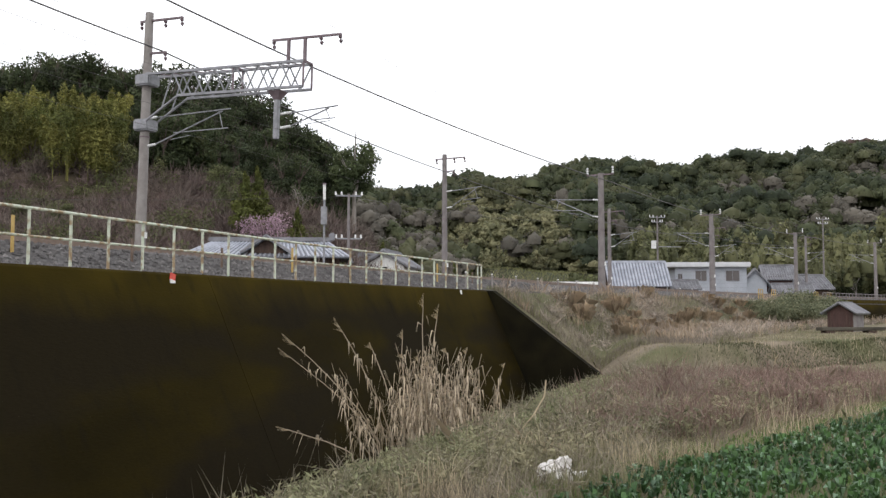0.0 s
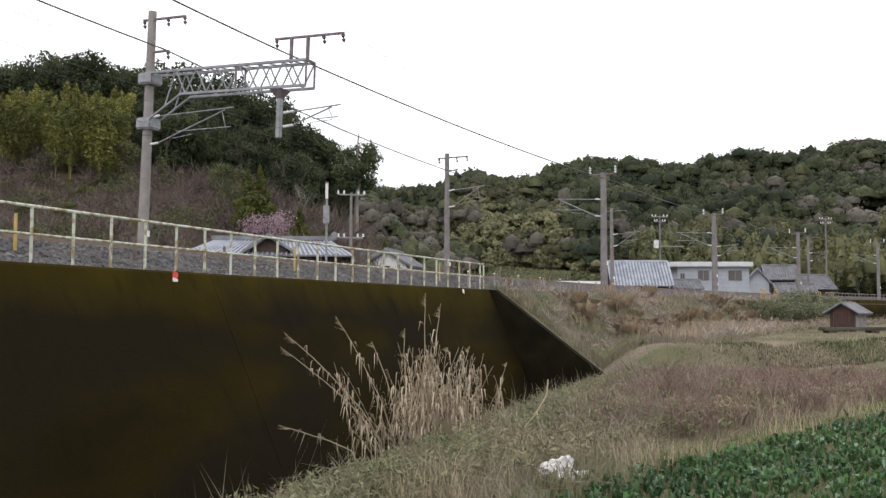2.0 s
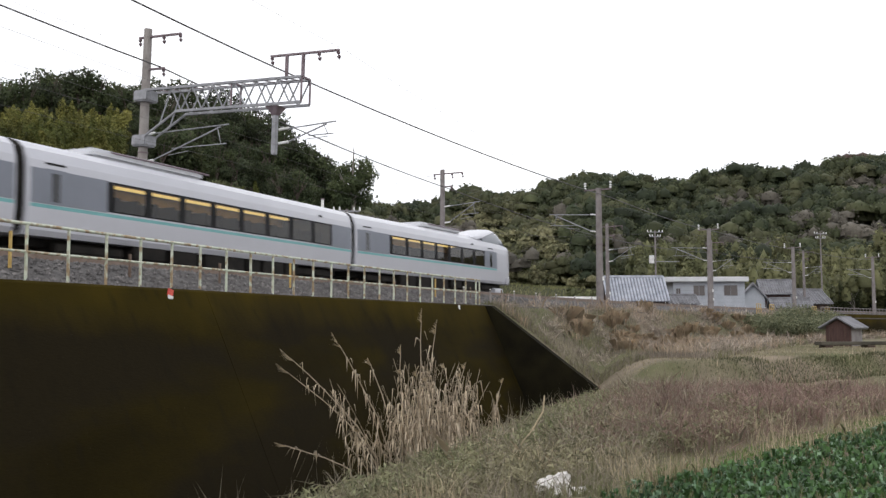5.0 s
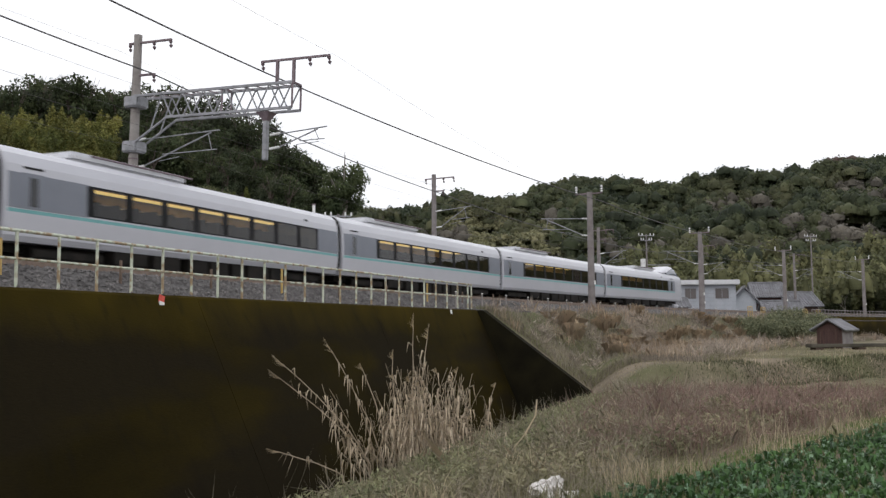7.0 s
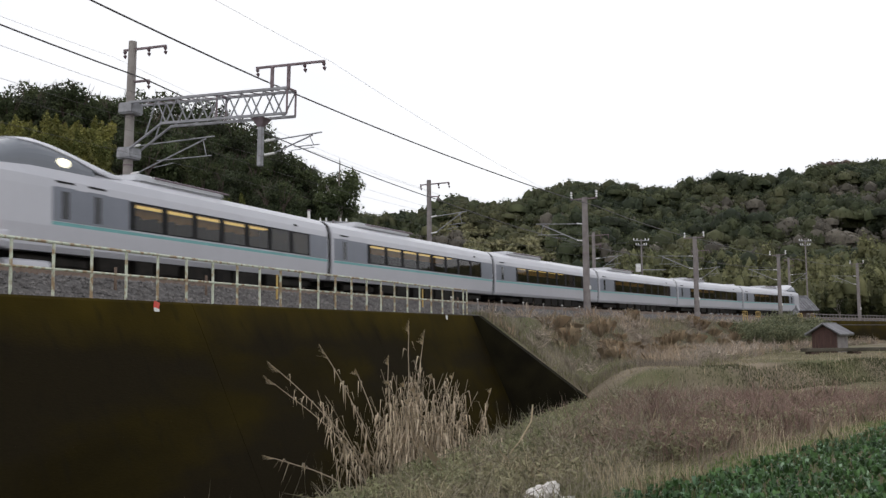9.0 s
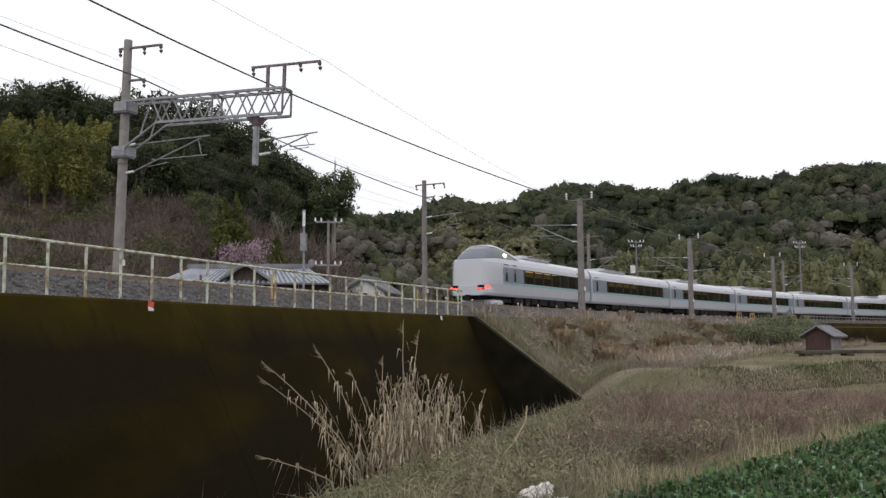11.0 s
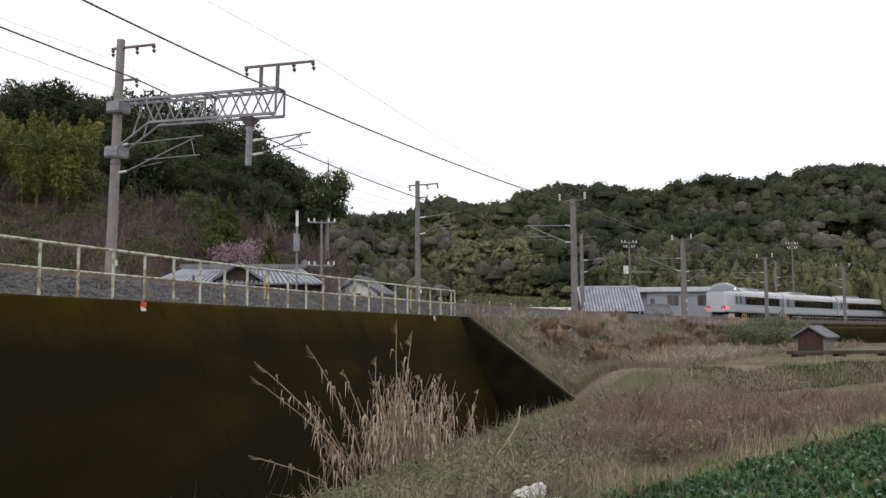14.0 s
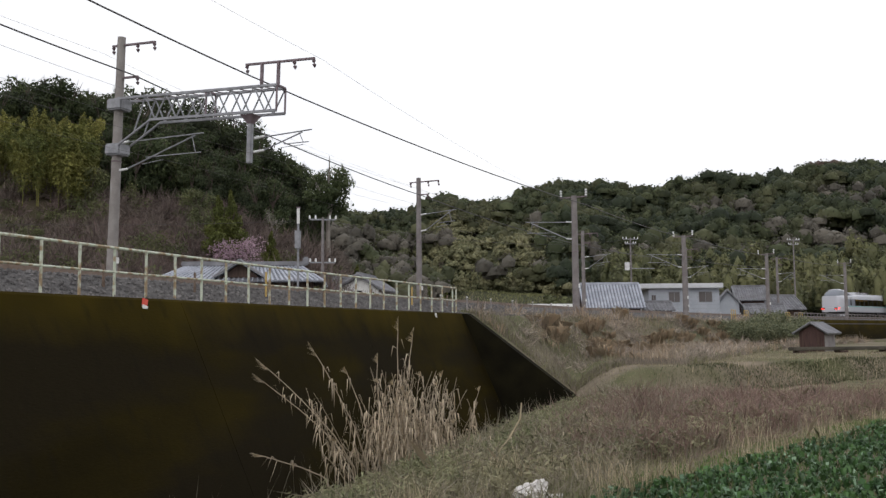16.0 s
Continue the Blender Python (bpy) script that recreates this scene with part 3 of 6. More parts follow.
        part("marker", side_panel(h - 3.2 - (3.4 if kind == 1 else 0), h - 2.9 - (3.4 if kind == 1 else 0), 2.93, 3.02, side, 0.012), M_DARK, car)
    part("underframe", boxed(-h + 0.4, h - 0.4, -0.7, 0.7, 0.55, 0.90), M_UNDER, car)
    bogie(car, -h + 3.0)
    bogie(car, h - 3.0)
    # roof units
    for x0, x1 in (((-h + 3.2, -h + 9.2),) if kind == 0 else ((-f * (h - 3), f * (h - 7.6)),)):
        lo, hi = min(x0, x1), max(x0, x1)
        if kind:
            lo, hi = (h - 12.5, h - 7.2) if kind == 1 else (-h + 7.2, -h + 12.5)
        part("roof_unit", boxed(lo, hi, -0.95, 0.95, 3.45, 3.80, bevel=0.12), M_ROOF, car)
        rail = rodded((lo + 0.8, -1.0, 3.72), (hi + 0.2, -1.0, 3.72), 0.035)
        rod(rail, (lo + 0.8, 1.0, 3.72), (hi + 0.2, 1.0, 3.72), 0.035)
        part("roof_rail", rail, M_STEEL_D, car)
    # gangway bellows
    for end in (-1, 1):
        if kind == end:
            continue
        bel = loft([body_ring(end * h, 0.90, 0.15, 0.95), body_ring(end * (h + 0.1), 0.84, 0.15, 0.95), body_ring(end * (h + 0.2), 0.90, 0.15, 0.95)])
        part("gangway", bel, M_UNDER, car)
        part("coupler", boxed(min(end * h, end * (h + 0.2)), max(end * h, end * (h + 0.2)), -0.12, 0.12, 0.62, 0.86), M_UNDER, car)
    if kind:
        # the raised cab: a domed hood with a wrap-round windscreen
        N = 19

        def arch(dx, hw, z0, top, grow, start):
            """Points over the cab from one side to the other; start leaves out the lower part of each side."""
            ring = []
            for j in range(N):
                t = start + (math.pi - 2 * start) * j / (N - 1)
                c, q = math.cos(t), math.sin(t)
                ring.append((f * (h - dx), (hw + grow) * math.copysign(abs(c) ** 0.6, c), z0 + (top + grow - z0) * q ** 0.7))
            return ring

        profile = [(6.2, 1.10, 3.40, 3.50), (5.4, 1.20, 3.30, 3.66), (4.6, 1.28, 3.20, 3.82), (3.8, 1.30, 3.18, 3.99), (3.0, 1.295, 3.17, 4.12), (2.3, 1.28, 3.16, 4.17),
                   (1.7, 1.25, 3.15, 4.10), (1.1, 1.20, 3.13, 3.86), (0.6, 1.13, 3.11, 3.52), (0.25, 1.03, 3.08, 3.22)]
        shield = [arch(*p, 0.0, 0.0) for p in profile[2:]]
        starts = (0.0, 0.05, 0.30, 0.52, 0.66, 0.78, 1.0)
        hood = [arch(*p, 0.035, a) + arch(*p, -0.02, a)[::-1] for p, a in zip(profile, starts)]
        part("cab_hood", loft(hood), M_BODY, car, smooth=False)
        sh = part("windscreen", loft(shield), M_SHIELD, car, "dark wrap-round windscreen", smooth=False)
        for y in (-0.62, 0.62) if kind == -1 else ():
            lamp = bmesh.new()
            bmesh.ops.create_uvsphere(lamp, u_segments=12, v_segments=8, radius=0.17, matrix=Matrix.Translation((f * (h - 3.2), y * 2.06, 3.50)) @ Matrix.Diagonal((1.7, 0.5, 0.8, 1)))
            part("cab_lamp", lamp, M_LAMP_W, sh, "warm lamp behind the windscreen")
        part("bumper", loft([body_ring(f * (h - 0.9), 0.985, 0.0, 0.24), body_ring(f * (h - 0.3), 0.945, 0.0, 0.24), body_ring(f * (h - 0.02), 0.87, 0.0, 0.24), body_ring(f * (h + 0.08), 0.76, 0.02, 0.22)]), M_BODY, car)
        for y in (-0.95, 0.95):
            part("lamp_housing", boxed(min(f * (h - 0.2), f * (h + 0.085)), max(f * (h - 0.2), f * (h + 0.085)), y - 0.26, y + 0.26, 1.12, 1.46, bevel=0.05), M_DARK, car, "black lamp housing")
            lens = boxed(f * h - 0.12, f * h + 0.10, y - 0.20, y + 0.20, 1.16, 1.33, bevel=0.05)
            part("tail_lamp" if kind == -1 else "headlamp", lens, M_LAMP_R if kind == -1 else M_WHITE, car, "glowing red tail lamp" if kind == -1 else "headlamp lens")
            if kind == -1:
                part("side_lamp", side_panel(-h + 0.12, -h + 0.42, 1.26, 1.38, 1 if y > 0 else -1, -0.12), M_LAMP_R, car, "glowing red marker lamp")
        part("cab_skirt", loft([body_ring(f * (h - 2.7), 0.92, -0.62, 0.15), body_ring(f * (h - 1.3), 0.90, -0.62, 0.15), body_ring(f * (h - 1.1), 0.80, -0.6, 0.13)]), M_BODY, car)
        part("cab_coupler", boxed(min(f * (h - 0.4), f * (h + 0.25)), max(f * (h - 0.4), f * (h + 0.25)), -0.22, 0.22, 0.55, 0.85, bevel=0.05), M_UNDER, car)
    return car


def raised(car, k=1.08):
    """Body heights above the rail stretched to the full-size loading gauge."""
    for ob in [car] + list(car.children_recursive):
        if ob.type == "MESH":
            ob.data.transform(Matrix.Diagonal((1, 1, k, 1)))
            ob.data.update()
    return car


middle = raised(build_car(0))
CARS = [raised(build_car(-1)), middle] + [copy_thing(middle, pose(0, 0, 0)) for _ in range(3)] + [raised(build_car(1))]


def car_pose(i, t):
    s = 0.35 + SPEED * (t - 9.0) + CAR * (i - 0.5)
    x, y = on_line(s, 0.0)
    return pose(x, y, RAIL_Z, 0, 0, heading(s))


def motions():
    for i, c in enumerate(CARS):
        walk(c, [(k * 0.5, car_pose(i, k * 0.5)) for k in range(33)])


# ---- railing on the wall ----
def build_railing():
    """Posts about a metre apart with a top and a middle tube."""
    bays = [WALL_END - 0.06] + [-1.79 - k * 1.165 for k in range(56)]
    fence = thing("railing", (*on_line(-20, WALL_W - 0.18), WALL_Z), "pale green rust-stained tubular railing along the wall top", "railing")
    inv = fence.matrix_basis.inverted()
    for k, s in enumerate(bays):
        a = Vector((*on_line(s, WALL_W - 0.18), WALL_Z))
        part("post", rodded(inv @ a, inv @ (a + Vector((0, 0, 1.1))), 0.034, n=8), M_RAILING, fence)
        if k + 1 < len(bays):
            b = Vector((*on_line(bays[k + 1], WALL_W - 0.18), WALL_Z))
            for z, r in ((1.1, 0.034), (0.56, 0.027)):
                part("tube", rodded(inv @ (a + Vector((0, 0, z))), inv @ (b + Vector((0, 0, z))), r, n=8), M_RAILING, fence)


build_railing()


# ---- overhead line poles ----
def insulator(bm, a, b, discs=3, r=0.07):
    a, b = Vector(a), Vector(b)
    rod(bm, a, b, 0.02, n=6)
    for k in range(discs):
        p = a.lerp(b, (k + 0.5) / discs)
        d = (b - a).normalized() * 0.04
        rod(bm, p - d, p + d, r, r * 0.6, n=10)
    return bm


def cantilever(pole, y0, sgn, z, reach=2.9, drop=1.15):
    """The hinged bracket that holds the contact wire; y runs across the line."""
    rodz = rodded((0, y0 + sgn * 0.55, z), (0, y0 + sgn * reach, z + 0.18), 0.028)
    part("top_tube", rodz, M_STEEL, pole)
    part("strut", rodded((0, y0 + sgn * 0.5, z - drop), (0, y0 + sgn * (reach - 0.4), z + 0.1), 0.032), M_STEEL, pole)
    part("steady_arm", rodded((0, y0 + sgn * 1.5, z - 0.59 * drop), (0, y0 + sgn * (reach - 0.1), z - 0.52 * drop), 0.022), M_STEEL, pole)
    part("tie", rodded((0, y0 + sgn * (reach - 0.55), z + 0.1), (0, y0 + sgn * (reach - 0.35), z - 0.52 * drop), 0.018), M_STEEL, pole)
    part("registration_arm", rodded((0, y0 + sgn * 1.35, z - 0.83 * drop), (0, y0 + sgn * min(2.35, reach), z - 0.71 * drop), 0.016), M_STEEL, pole)
    for zz in (z - 0.02, z - drop - 0.02):
        ins = insulator(bmesh.new(), (0, y0 + sgn * 0.15, zz), (0, y0 + sgn * 0.62, zz + 0.05), 5, 0.06)
        part("insulator", ins, M_INSUL, pole, "white porcelain insulator")


def crossarm(pole, y0, y1, z, hang, mat_arm=None):
    bm = boxed(-0.05, 0.05, min(y0, y1), max(y0, y1), z - 0.04, z + 0.04)
    part("crossarm", bm, mat_arm or M_STEEL_D, pole)
    for y in hang:
        part("line_insulator", insulator(bmesh.new(), (0, y, z - 0.04), (-0.1, y - 0.12, z - 0.40), 2, 0.08), M_INSUL_D, pole)


def line_pole(s, w, top, radius=0.19, material=None, lean=0.0, label="tall round concrete catenary pole beside the railway"):
    x, y = on_line(s, w)
    p = thing("catenary_pole", (x, y, 2.3), label, "pole", "catenary poles", heading(s))
    p.matrix_basis = p.matrix_basis @ pose(0, 0, 0, lean)
    h = top - 2.3
    part("shaft", rodded((0, 0, -0.6), (0, 0, h), radius, radius * 0.72, n=20), material or M_CONC_D, p, smooth=False)
    part("pole_plate", boxed(-0.12, 0.12, -radius - 0.02, -radius + 0.03, 2.3, 2.55), M_WHITE, p, "small white plate")
    part("band", rodded((0, 0, h * 0.55), (0, 0, h * 0.55 + 0.06), radius * 0.9, n=20), M_STEEL_D, p)
    return p, h


# the gantry pole with a lattice boom across both tracks; local -y points to the field
G_S, G_W = -8.9, -3.3
gantry, gh = line_pole(G_S, G_W, 14.15, 0.235, M_CONC, lean=1.6, label="tall concrete pole with a lattice boom over both tracks")


def lattice_boom():
    y0, y1, z1, z0 = -0.2, -7.85, 9.15, 8.15
    width = 0.32
    for x in (-width, width):
        part("chord", boxed(x - 0.05, x + 0.05, y1, y0, z1 - 0.05, z1 + 0.05), M_STEEL, gantry)
        part("chord", boxed(x - 0.05, x + 0.05, y1, -1.9, z0 - 0.05, z0 + 0.05), M_STEEL, gantry)
        low = bmesh.new()
        rod(low, (x, -1.9, z0), (x, -0.25, 7.15), 0.055, n=6)
        part("knee_brace", low, M_STEEL, gantry)
        for k in range(13):
            a = y0 - 0.9 - k * (y0 - 0.9 - y1) / 13
            b = y0 - 0.9 - (k + 1) * (y0 - 0.9 - y1) / 13
            za = z0 if a < -1.9 else 7.15 + (z0 - 7.15) * (a + 0.25) / -1.65
            zb = z0 if b < -1.9 else 7.15 + (z0 - 7.15) * (b + 0.25) / -1.65
            pa, pb = ((x, a, z1), (x, b, zb)) if k % 2 else ((x, a, za), (x, b, z1))
            part("lattice_bar", rodded(pa, pb, 0.035, n=6), M_STEEL, gantry)
    for y, za, zb in ((y1, z0, z1), (-4.6, z0, z1)):
        for x in (-width, width):
            part("upright", boxed(x - 0.03, x + 0.03, y - 0.03, y + 0.03, za, zb), M_STEEL_D, gantry)
        part("end_bar", boxed(-width, width, y - 0.03, y + 0.03, z1 - 0.04, z1 + 0.04), M_STEEL_D, gantry)
    for k in range(12):
        y = y0 - 0.5 - k * 0.58
        part("batten", rodded((-width, y, z1), (width, y - 0.35, z1), 0.02, n=6), M_STEEL_D, gantry)
    for z in (9.0, 7.1):
        part("collar", boxed(-0.36, 0.36, -0.42, 0.36, z - 0.30, z + 0.18, bevel=0.06), M_STEEL, gantry, "galvanised clamp collar")
    # drop post carrying the near bracket
    part("drop_bracket", loft([[(-0.3, -6.2, z0 - 0.06), (0.3, -6.2, z0 - 0.06), (0.3, -6.8, z0 - 0.06), (-0.3, -6.8, z0 - 0.06)],
                               [(-0.1, -6.4, z0 - 0.4), (0.1, -6.4, z0 - 0.4), (0.1, -6.6, z0 - 0.4), (-0.1, -6.6, z0 - 0.4)]]), M_STEEL_D, gantry)
    part("drop_post", boxed(-0.1, 0.1, -6.6, -6.4, z0 - 1.95, z0 - 0.3, bevel=0.02), M_STEEL, gantry)
    cantilever(gantry, -6.55, -1, z0 - 0.95, 2.7, 0.55)
    # frame for the feeder on top
    for y in (-6.95, -7.7):
        part("riser", boxed(-0.06, 0.06, y - 0.05, y + 0.05, z1, z1 + 0.98), M_STEEL_D, gantry)
    crossarm(gantry, -6.2, -9.3, z1 + 1.0, (-6.25, -8.4, -9.25))


lattice_boom()
cantilever(gantry, 0.0, -1, 7.35, 4.3)
crossarm(gantry, 0.45, -1.75, gh - 0.35, (0.4, -0.85, -1.7))
crossarm(gantry, 0.0, -0.95, gh - 1.75, (-0.9,))

for s, w, top in ((20.5, -3.3, 12.5), (52.2, -3.3, 11.6), (81.0, -3.3, 12.0), (112.2, -3.3, 12.6)):
    p, h = line_pole(s, w, top, 0.22)
    cantilever(p, 0.0, -1, h - 2.6)
    crossarm(p, 0.7, -1.6, h - 0.3, (0.65, -0.75, -1.55))
    crossarm(p, 0.0, -0.75, h - 1.2, (-0.7,))
for s, w, top in ((23.8, 7.0, 10.9), (51.8, 7.0, 10.5), (80.0, 7.0, 10.6), (111.0, 7.0, 11.1)):
    p, h = line_pole(s, w, top, 0.26)
    cantilever(p, 0.0, 1, h - 1.8, 3.6)
    crossarm(p, -0.9, 1.0, h - 0.1, ())
    for y in (-0.85, 0.95):
        part("head_insulator", insulator(bmesh.new(), (0, y, h - 0.05), (0, y, h + 0.45), 3, 0.1), M_INSUL, p, "white porcelain insulator")


# ---- wires ----
def wire(points, r, label):
    """Hung spans between supports."""
    cu = bpy.data.curves.new("overhead_wire", "CURVE")
    cu.dimensions, cu.bevel_depth, cu.bevel_resolution = "3D", r, 1
    for a, b in zip(points, points[1:]):
        a, b = Vector(a), Vector(b)
        sag = 0.0003 * (b - a).length ** 2
        sp = cu.splines.new("POLY")
        sp.points.add(10)
        for k in range(11):
            t = k / 10
            q = a.lerp(b, t) - Vector((0, 0, sag * 4 * t * (1 - t)))
            sp.points[k].co = (*q, 1)
    cu.materials.append(M_WIRE)
    ob = new("overhead_wire", cu)
    return tagged(ob, label, "wire", "overhead wires")


def wp(s, w, z):
    return (*on_line(s, w), z)


FEED = "dark overhead feeder cable strung from pole to pole"
wire([wp(-68, -2.0, 13.2), wp(-38, -2.2, 12.9), wp(-8.9, -2.3, 12.45), wp(20.5, -2.6, 11.05), wp(52, -2.6, 10.0), wp(81, -2.6, 10.4), wp(112, -2.6, 11.0)], 0.03, FEED)
wire([wp(-68, 3.5, 13.2), wp(-38, 3.4, 12.3), wp(-8.9, 3.4, 11.8), wp(23.8, 7.9, 10.2), wp(51.8, 7.9, 10.1), wp(80, 7.9, 10.2), wp(111, 7.9, 10.6)], 0.03, FEED)
for w, z in ((-4.0, 13.6), (6.6, 12.1)):
    wire([wp(-68, w, z), wp(-38, w, z), wp(-8.9, w, z), wp(21, min(w, 7.6), z - 1.6), wp(52, min(w, 7.6), z - 2.4)], 0.005, "thin overhead wire strung between the poles")
for w, z in ((0.0, RAIL_Z + 5.1), (NEAR_W, RAIL_Z + 5.1)):
    wire([wp(k * 30 - 128, w, z) for k in range(9)], 0.005, "thin copper contact wire above the track")
    wire([wp(k * 30 - 128, w, z + 0.85) for k in range(9)], 0.005, "thin messenger wire above the track")


# ---- houses behind the line ----
def tile_roof(parent, rows, name, material, courses=9, tiles=14, thick=0.07):
    """One roof slope between an eave line and a ridge line: stepped courses with rounded tile rows on them."""
    (a, b), (c, d) = [(Vector(p), Vector(q)) for p, q in rows]
    n = ((b - a).cross(c - a)).normalized()
    if n.length < 0.5:
        n = ((b - a).cross(d - a)).normalized()
    if n.z < 0:
        n = -n
    bm = bmesh.new()
    rims = []
    for k in range(courses):
        for t, lift in ((k / courses, thick), ((k + 1) / courses, 0.02)):
            rims.append((bm.verts.new(a.lerp(c, t) + n * lift), bm.verts.new(b.lerp(d, t) + n * lift)))
    under = (bm.verts.new(a - n * 0.05), bm.verts.new(b - n * 0.05))
    rims.insert(0, under)
    rims.append((bm.verts.new(c - n * 0.05), bm.verts.new(d - n * 0.05)))
    for p, q in zip(rims, rims[1:] + rims[:1]):
        bm.faces.new((p[0], p[1], q[1], q[0]))
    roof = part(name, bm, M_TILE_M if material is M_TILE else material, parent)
    for k in range(tiles + 1):
        t = k / tiles
        p, q = a.lerp(b, t) + n * thick, c.lerp(d, t) + n * thick * 0.6
        if (p - q).length > 0.2:
            part("roof_rib", rodded(p, q, 0.11 * thick / 0.07, n=5), material, roof)


def house_window(parent, x0, x1, y, z0, z1):
    """A framed window in the wall that faces local -y."""
    fr = bmesh.new()
    for bx in ((x0 - 0.06, x0, z0 - 0.06, z1 + 0.06), (x1, x1 + 0.06, z0 - 0.06, z1 + 0.06), (x0, x1, z1, z1 + 0.06), (x0, x1, z0 - 0.06, z0),
               ((x0 + x1) / 2 - 0.025, (x0 + x1) / 2 + 0.025, z0, z1)):
        box(fr, bx[0], bx[1], y - 0.06, y + 0.02, bx[2], bx[3])
    w = part("window", fr, M_STEEL, parent)
    for a, b in ((x0, (x0 + x1) / 2 - 0.025), ((x0 + x1) / 2 + 0.025, x1)):
        part("pane", boxed(a, b, y - 0.02, y + 0.01, z0, z1), M_PANE, w)


def gable_house(at, turn, size, wall_h, ridge_h, wall_mat, tile_mat, label, over=0.5, courses=9, tiles=16, windows=()):
    """Ridge along local x, front towards local -y."""
    L, D = size
    h = thing("house", at, label, "house", "houses along the line", turn)
    bm = boxed(-L / 2, L / 2, -D / 2, D / 2, -0.5, wall_h)
    part("wall", bm, wall_mat, h)
    for x in (-L / 2 + 0.02, L / 2 - 0.14):
        gab = bmesh.new()
        v = [gab.verts.new(p) for p in ((x, -D / 2, wall_h), (x, D / 2, wall_h), (x, 0, ridge_h - 0.12), (x + 0.12, -D / 2, wall_h), (x + 0.12, D / 2, wall_h), (x + 0.12, 0, ridge_h - 0.12))]
        for f in ((0, 1, 2), (5, 4, 3), (0, 3, 4, 1), (1, 4, 5, 2), (2, 5, 3, 0)):
            gab.faces.new([v[i] for i in f])
        part("gable", gab, wall_mat, h)
    slope = (ridge_h - wall_h) / (D / 2)
    ez = wall_h - over * slope
    for sy in (-1, 1):
        tile_roof(h, (((-L / 2 - over, sy * (D / 2 + over), ez), (L / 2 + over, sy * (D / 2 + over), ez)), ((-L / 2 - over, 0, ridge_h), (L / 2 + over, 0, ridge_h))),
                  "roof", tile_mat, courses, tiles)
    part("ridge", boxed(-L / 2 - over, L / 2 + over, -0.16, 0.16, ridge_h, ridge_h + 0.28, bevel=0.05), tile_mat, h)
    for x in (-L / 2 - over, L / 2 + over):
        v = rodded((x, -D / 2 - over, ez + 0.1), (x, 0, ridge_h + 0.12), 0.11, n=6)
        rod(v, (x, D / 2 + over, ez + 0.1), (x, 0, ridge_h + 0.12), 0.11, n=6)
        part("verge", v, tile_mat, h)
    for w in windows:
        house_window(h, w[0], w[1], -D / 2, w[2], w[3])
    return h


def hip_house():
    """The broad tiled house whose roof shows above the ballast."""
    h = thing("house", (-11.6, 64.5, 2.2), "low house with broad silver-grey tiled hip-and-gable roof", "house", "houses along the line", 4)
    L, D, e, r = 10.8, 7.5, 2.75, 3.95
    part("wall", boxed(-L / 2 + 0.7, L / 2 - 0.7, -D / 2 + 0.7, D / 2 - 0.7, -0.5, e), M_WOOD_D, h)
    rl = L / 2 - 1.6
    c = [(-L / 2, -D / 2, e), (L / 2, -D / 2, e), (L / 2, D / 2, e), (-L / 2, D / 2, e)]
    tile_roof(h, ((c[0], c[1]), ((-rl, 0, r), (rl, 0, r))), "roof", M_TILE, 10, 34, 0.045)
    tile_roof(h, ((c[2], c[3]), ((rl, 0, r), (-rl, 0, r))), "roof", M_TILE, 10, 34, 0.045)
    tile_roof(h, ((c[1], c[2]), ((rl, 0, r), (rl, 0, r))), "roof", M_TILE, 10, 18, 0.045)
    tile_roof(h, ((c[3], c[0]), ((-rl, 0, r), (-rl, 0, r))), "roof", M_TILE, 10, 18, 0.045)
    part("ridge", boxed(-rl - 0.3, rl + 0.3, -0.18, 0.18, r, r + 0.34, bevel=0.06), M_TILE_D, h)
    # front gable wing
    gx, gw, gy = 0.1, 1.6, -D / 2 + 0.15
    tri = bmesh.new()
    v = [tri.verts.new(p) for y in (gy + 0.45, gy + 0.6) for p in ((gx - gw + 0.35, y, e + 0.28), (gx + gw - 0.35, y, e + 0.28), (gx, y, e + 1.2))]
    for f in ((0, 1, 2), (5, 4, 3), (0, 3, 4, 1), (1, 4, 5, 2), (2, 5, 3, 0)):
        tri.faces.new([v[i] for i in f])
    part("gable", tri, M_WOOD_D, h)
    for s in (-1, 1):
        tile_roof(h, (((gx + s * gw, gy, e + 0.2), (gx + s * gw, -0.9, e + 0.2)), ((gx, gy, e + 1.25), (gx, -0.3, e + 1.25))), "roof", M_TILE, 7, 13, 0.045)
        part("verge", rodded((gx + s * gw, gy, e + 0.3), (gx, gy, e + 1.35), 0.1, n=6), M_TILE_D, h)
    part("ridge", boxed(gx - 0.14, gx + 0.14, gy, -0.3, e + 1.25, e + 1.45, bevel=0.05), M_TILE_D, h)
    part("ridge_end", boxed(rl + 0.1, rl + 0.5, -0.25, 0.25, r + 0.1, r + 0.65, bevel=0.08), M_TILE_D, h)


hip_house()
gable_house((-4.1, 77.0, 2.2), 78, (4.5, 3.2), 2.9, 3.9, M_WHITE, M_TILE_D, "small white-walled storehouse with a dark tiled roof", 0.35, 6, 10, ((-0.4, 0.4, 1.9, 2.4),))
part("shutter", boxed(-2.3, -2.26, -0.25, 0.25, 2.4, 2.75), M_DARK, bpy.data.objects["house.001"])
gable_house((-7.0, 81.0, 2.2), 4, (4.6, 3.2), 2.9, 4.0, M_WOOD_D, M_TILE_D, "low dark tiled outbuilding beside the storehouse", 0.35, 6, 10)
gable_house((22.9, 114.5, 2.2), -2, (6.3, 6.2), 2.4, 5.0, M_WOOD_D, M_TILE, "house with a steep pale ribbed tile roof", 0.4, 10, 19)
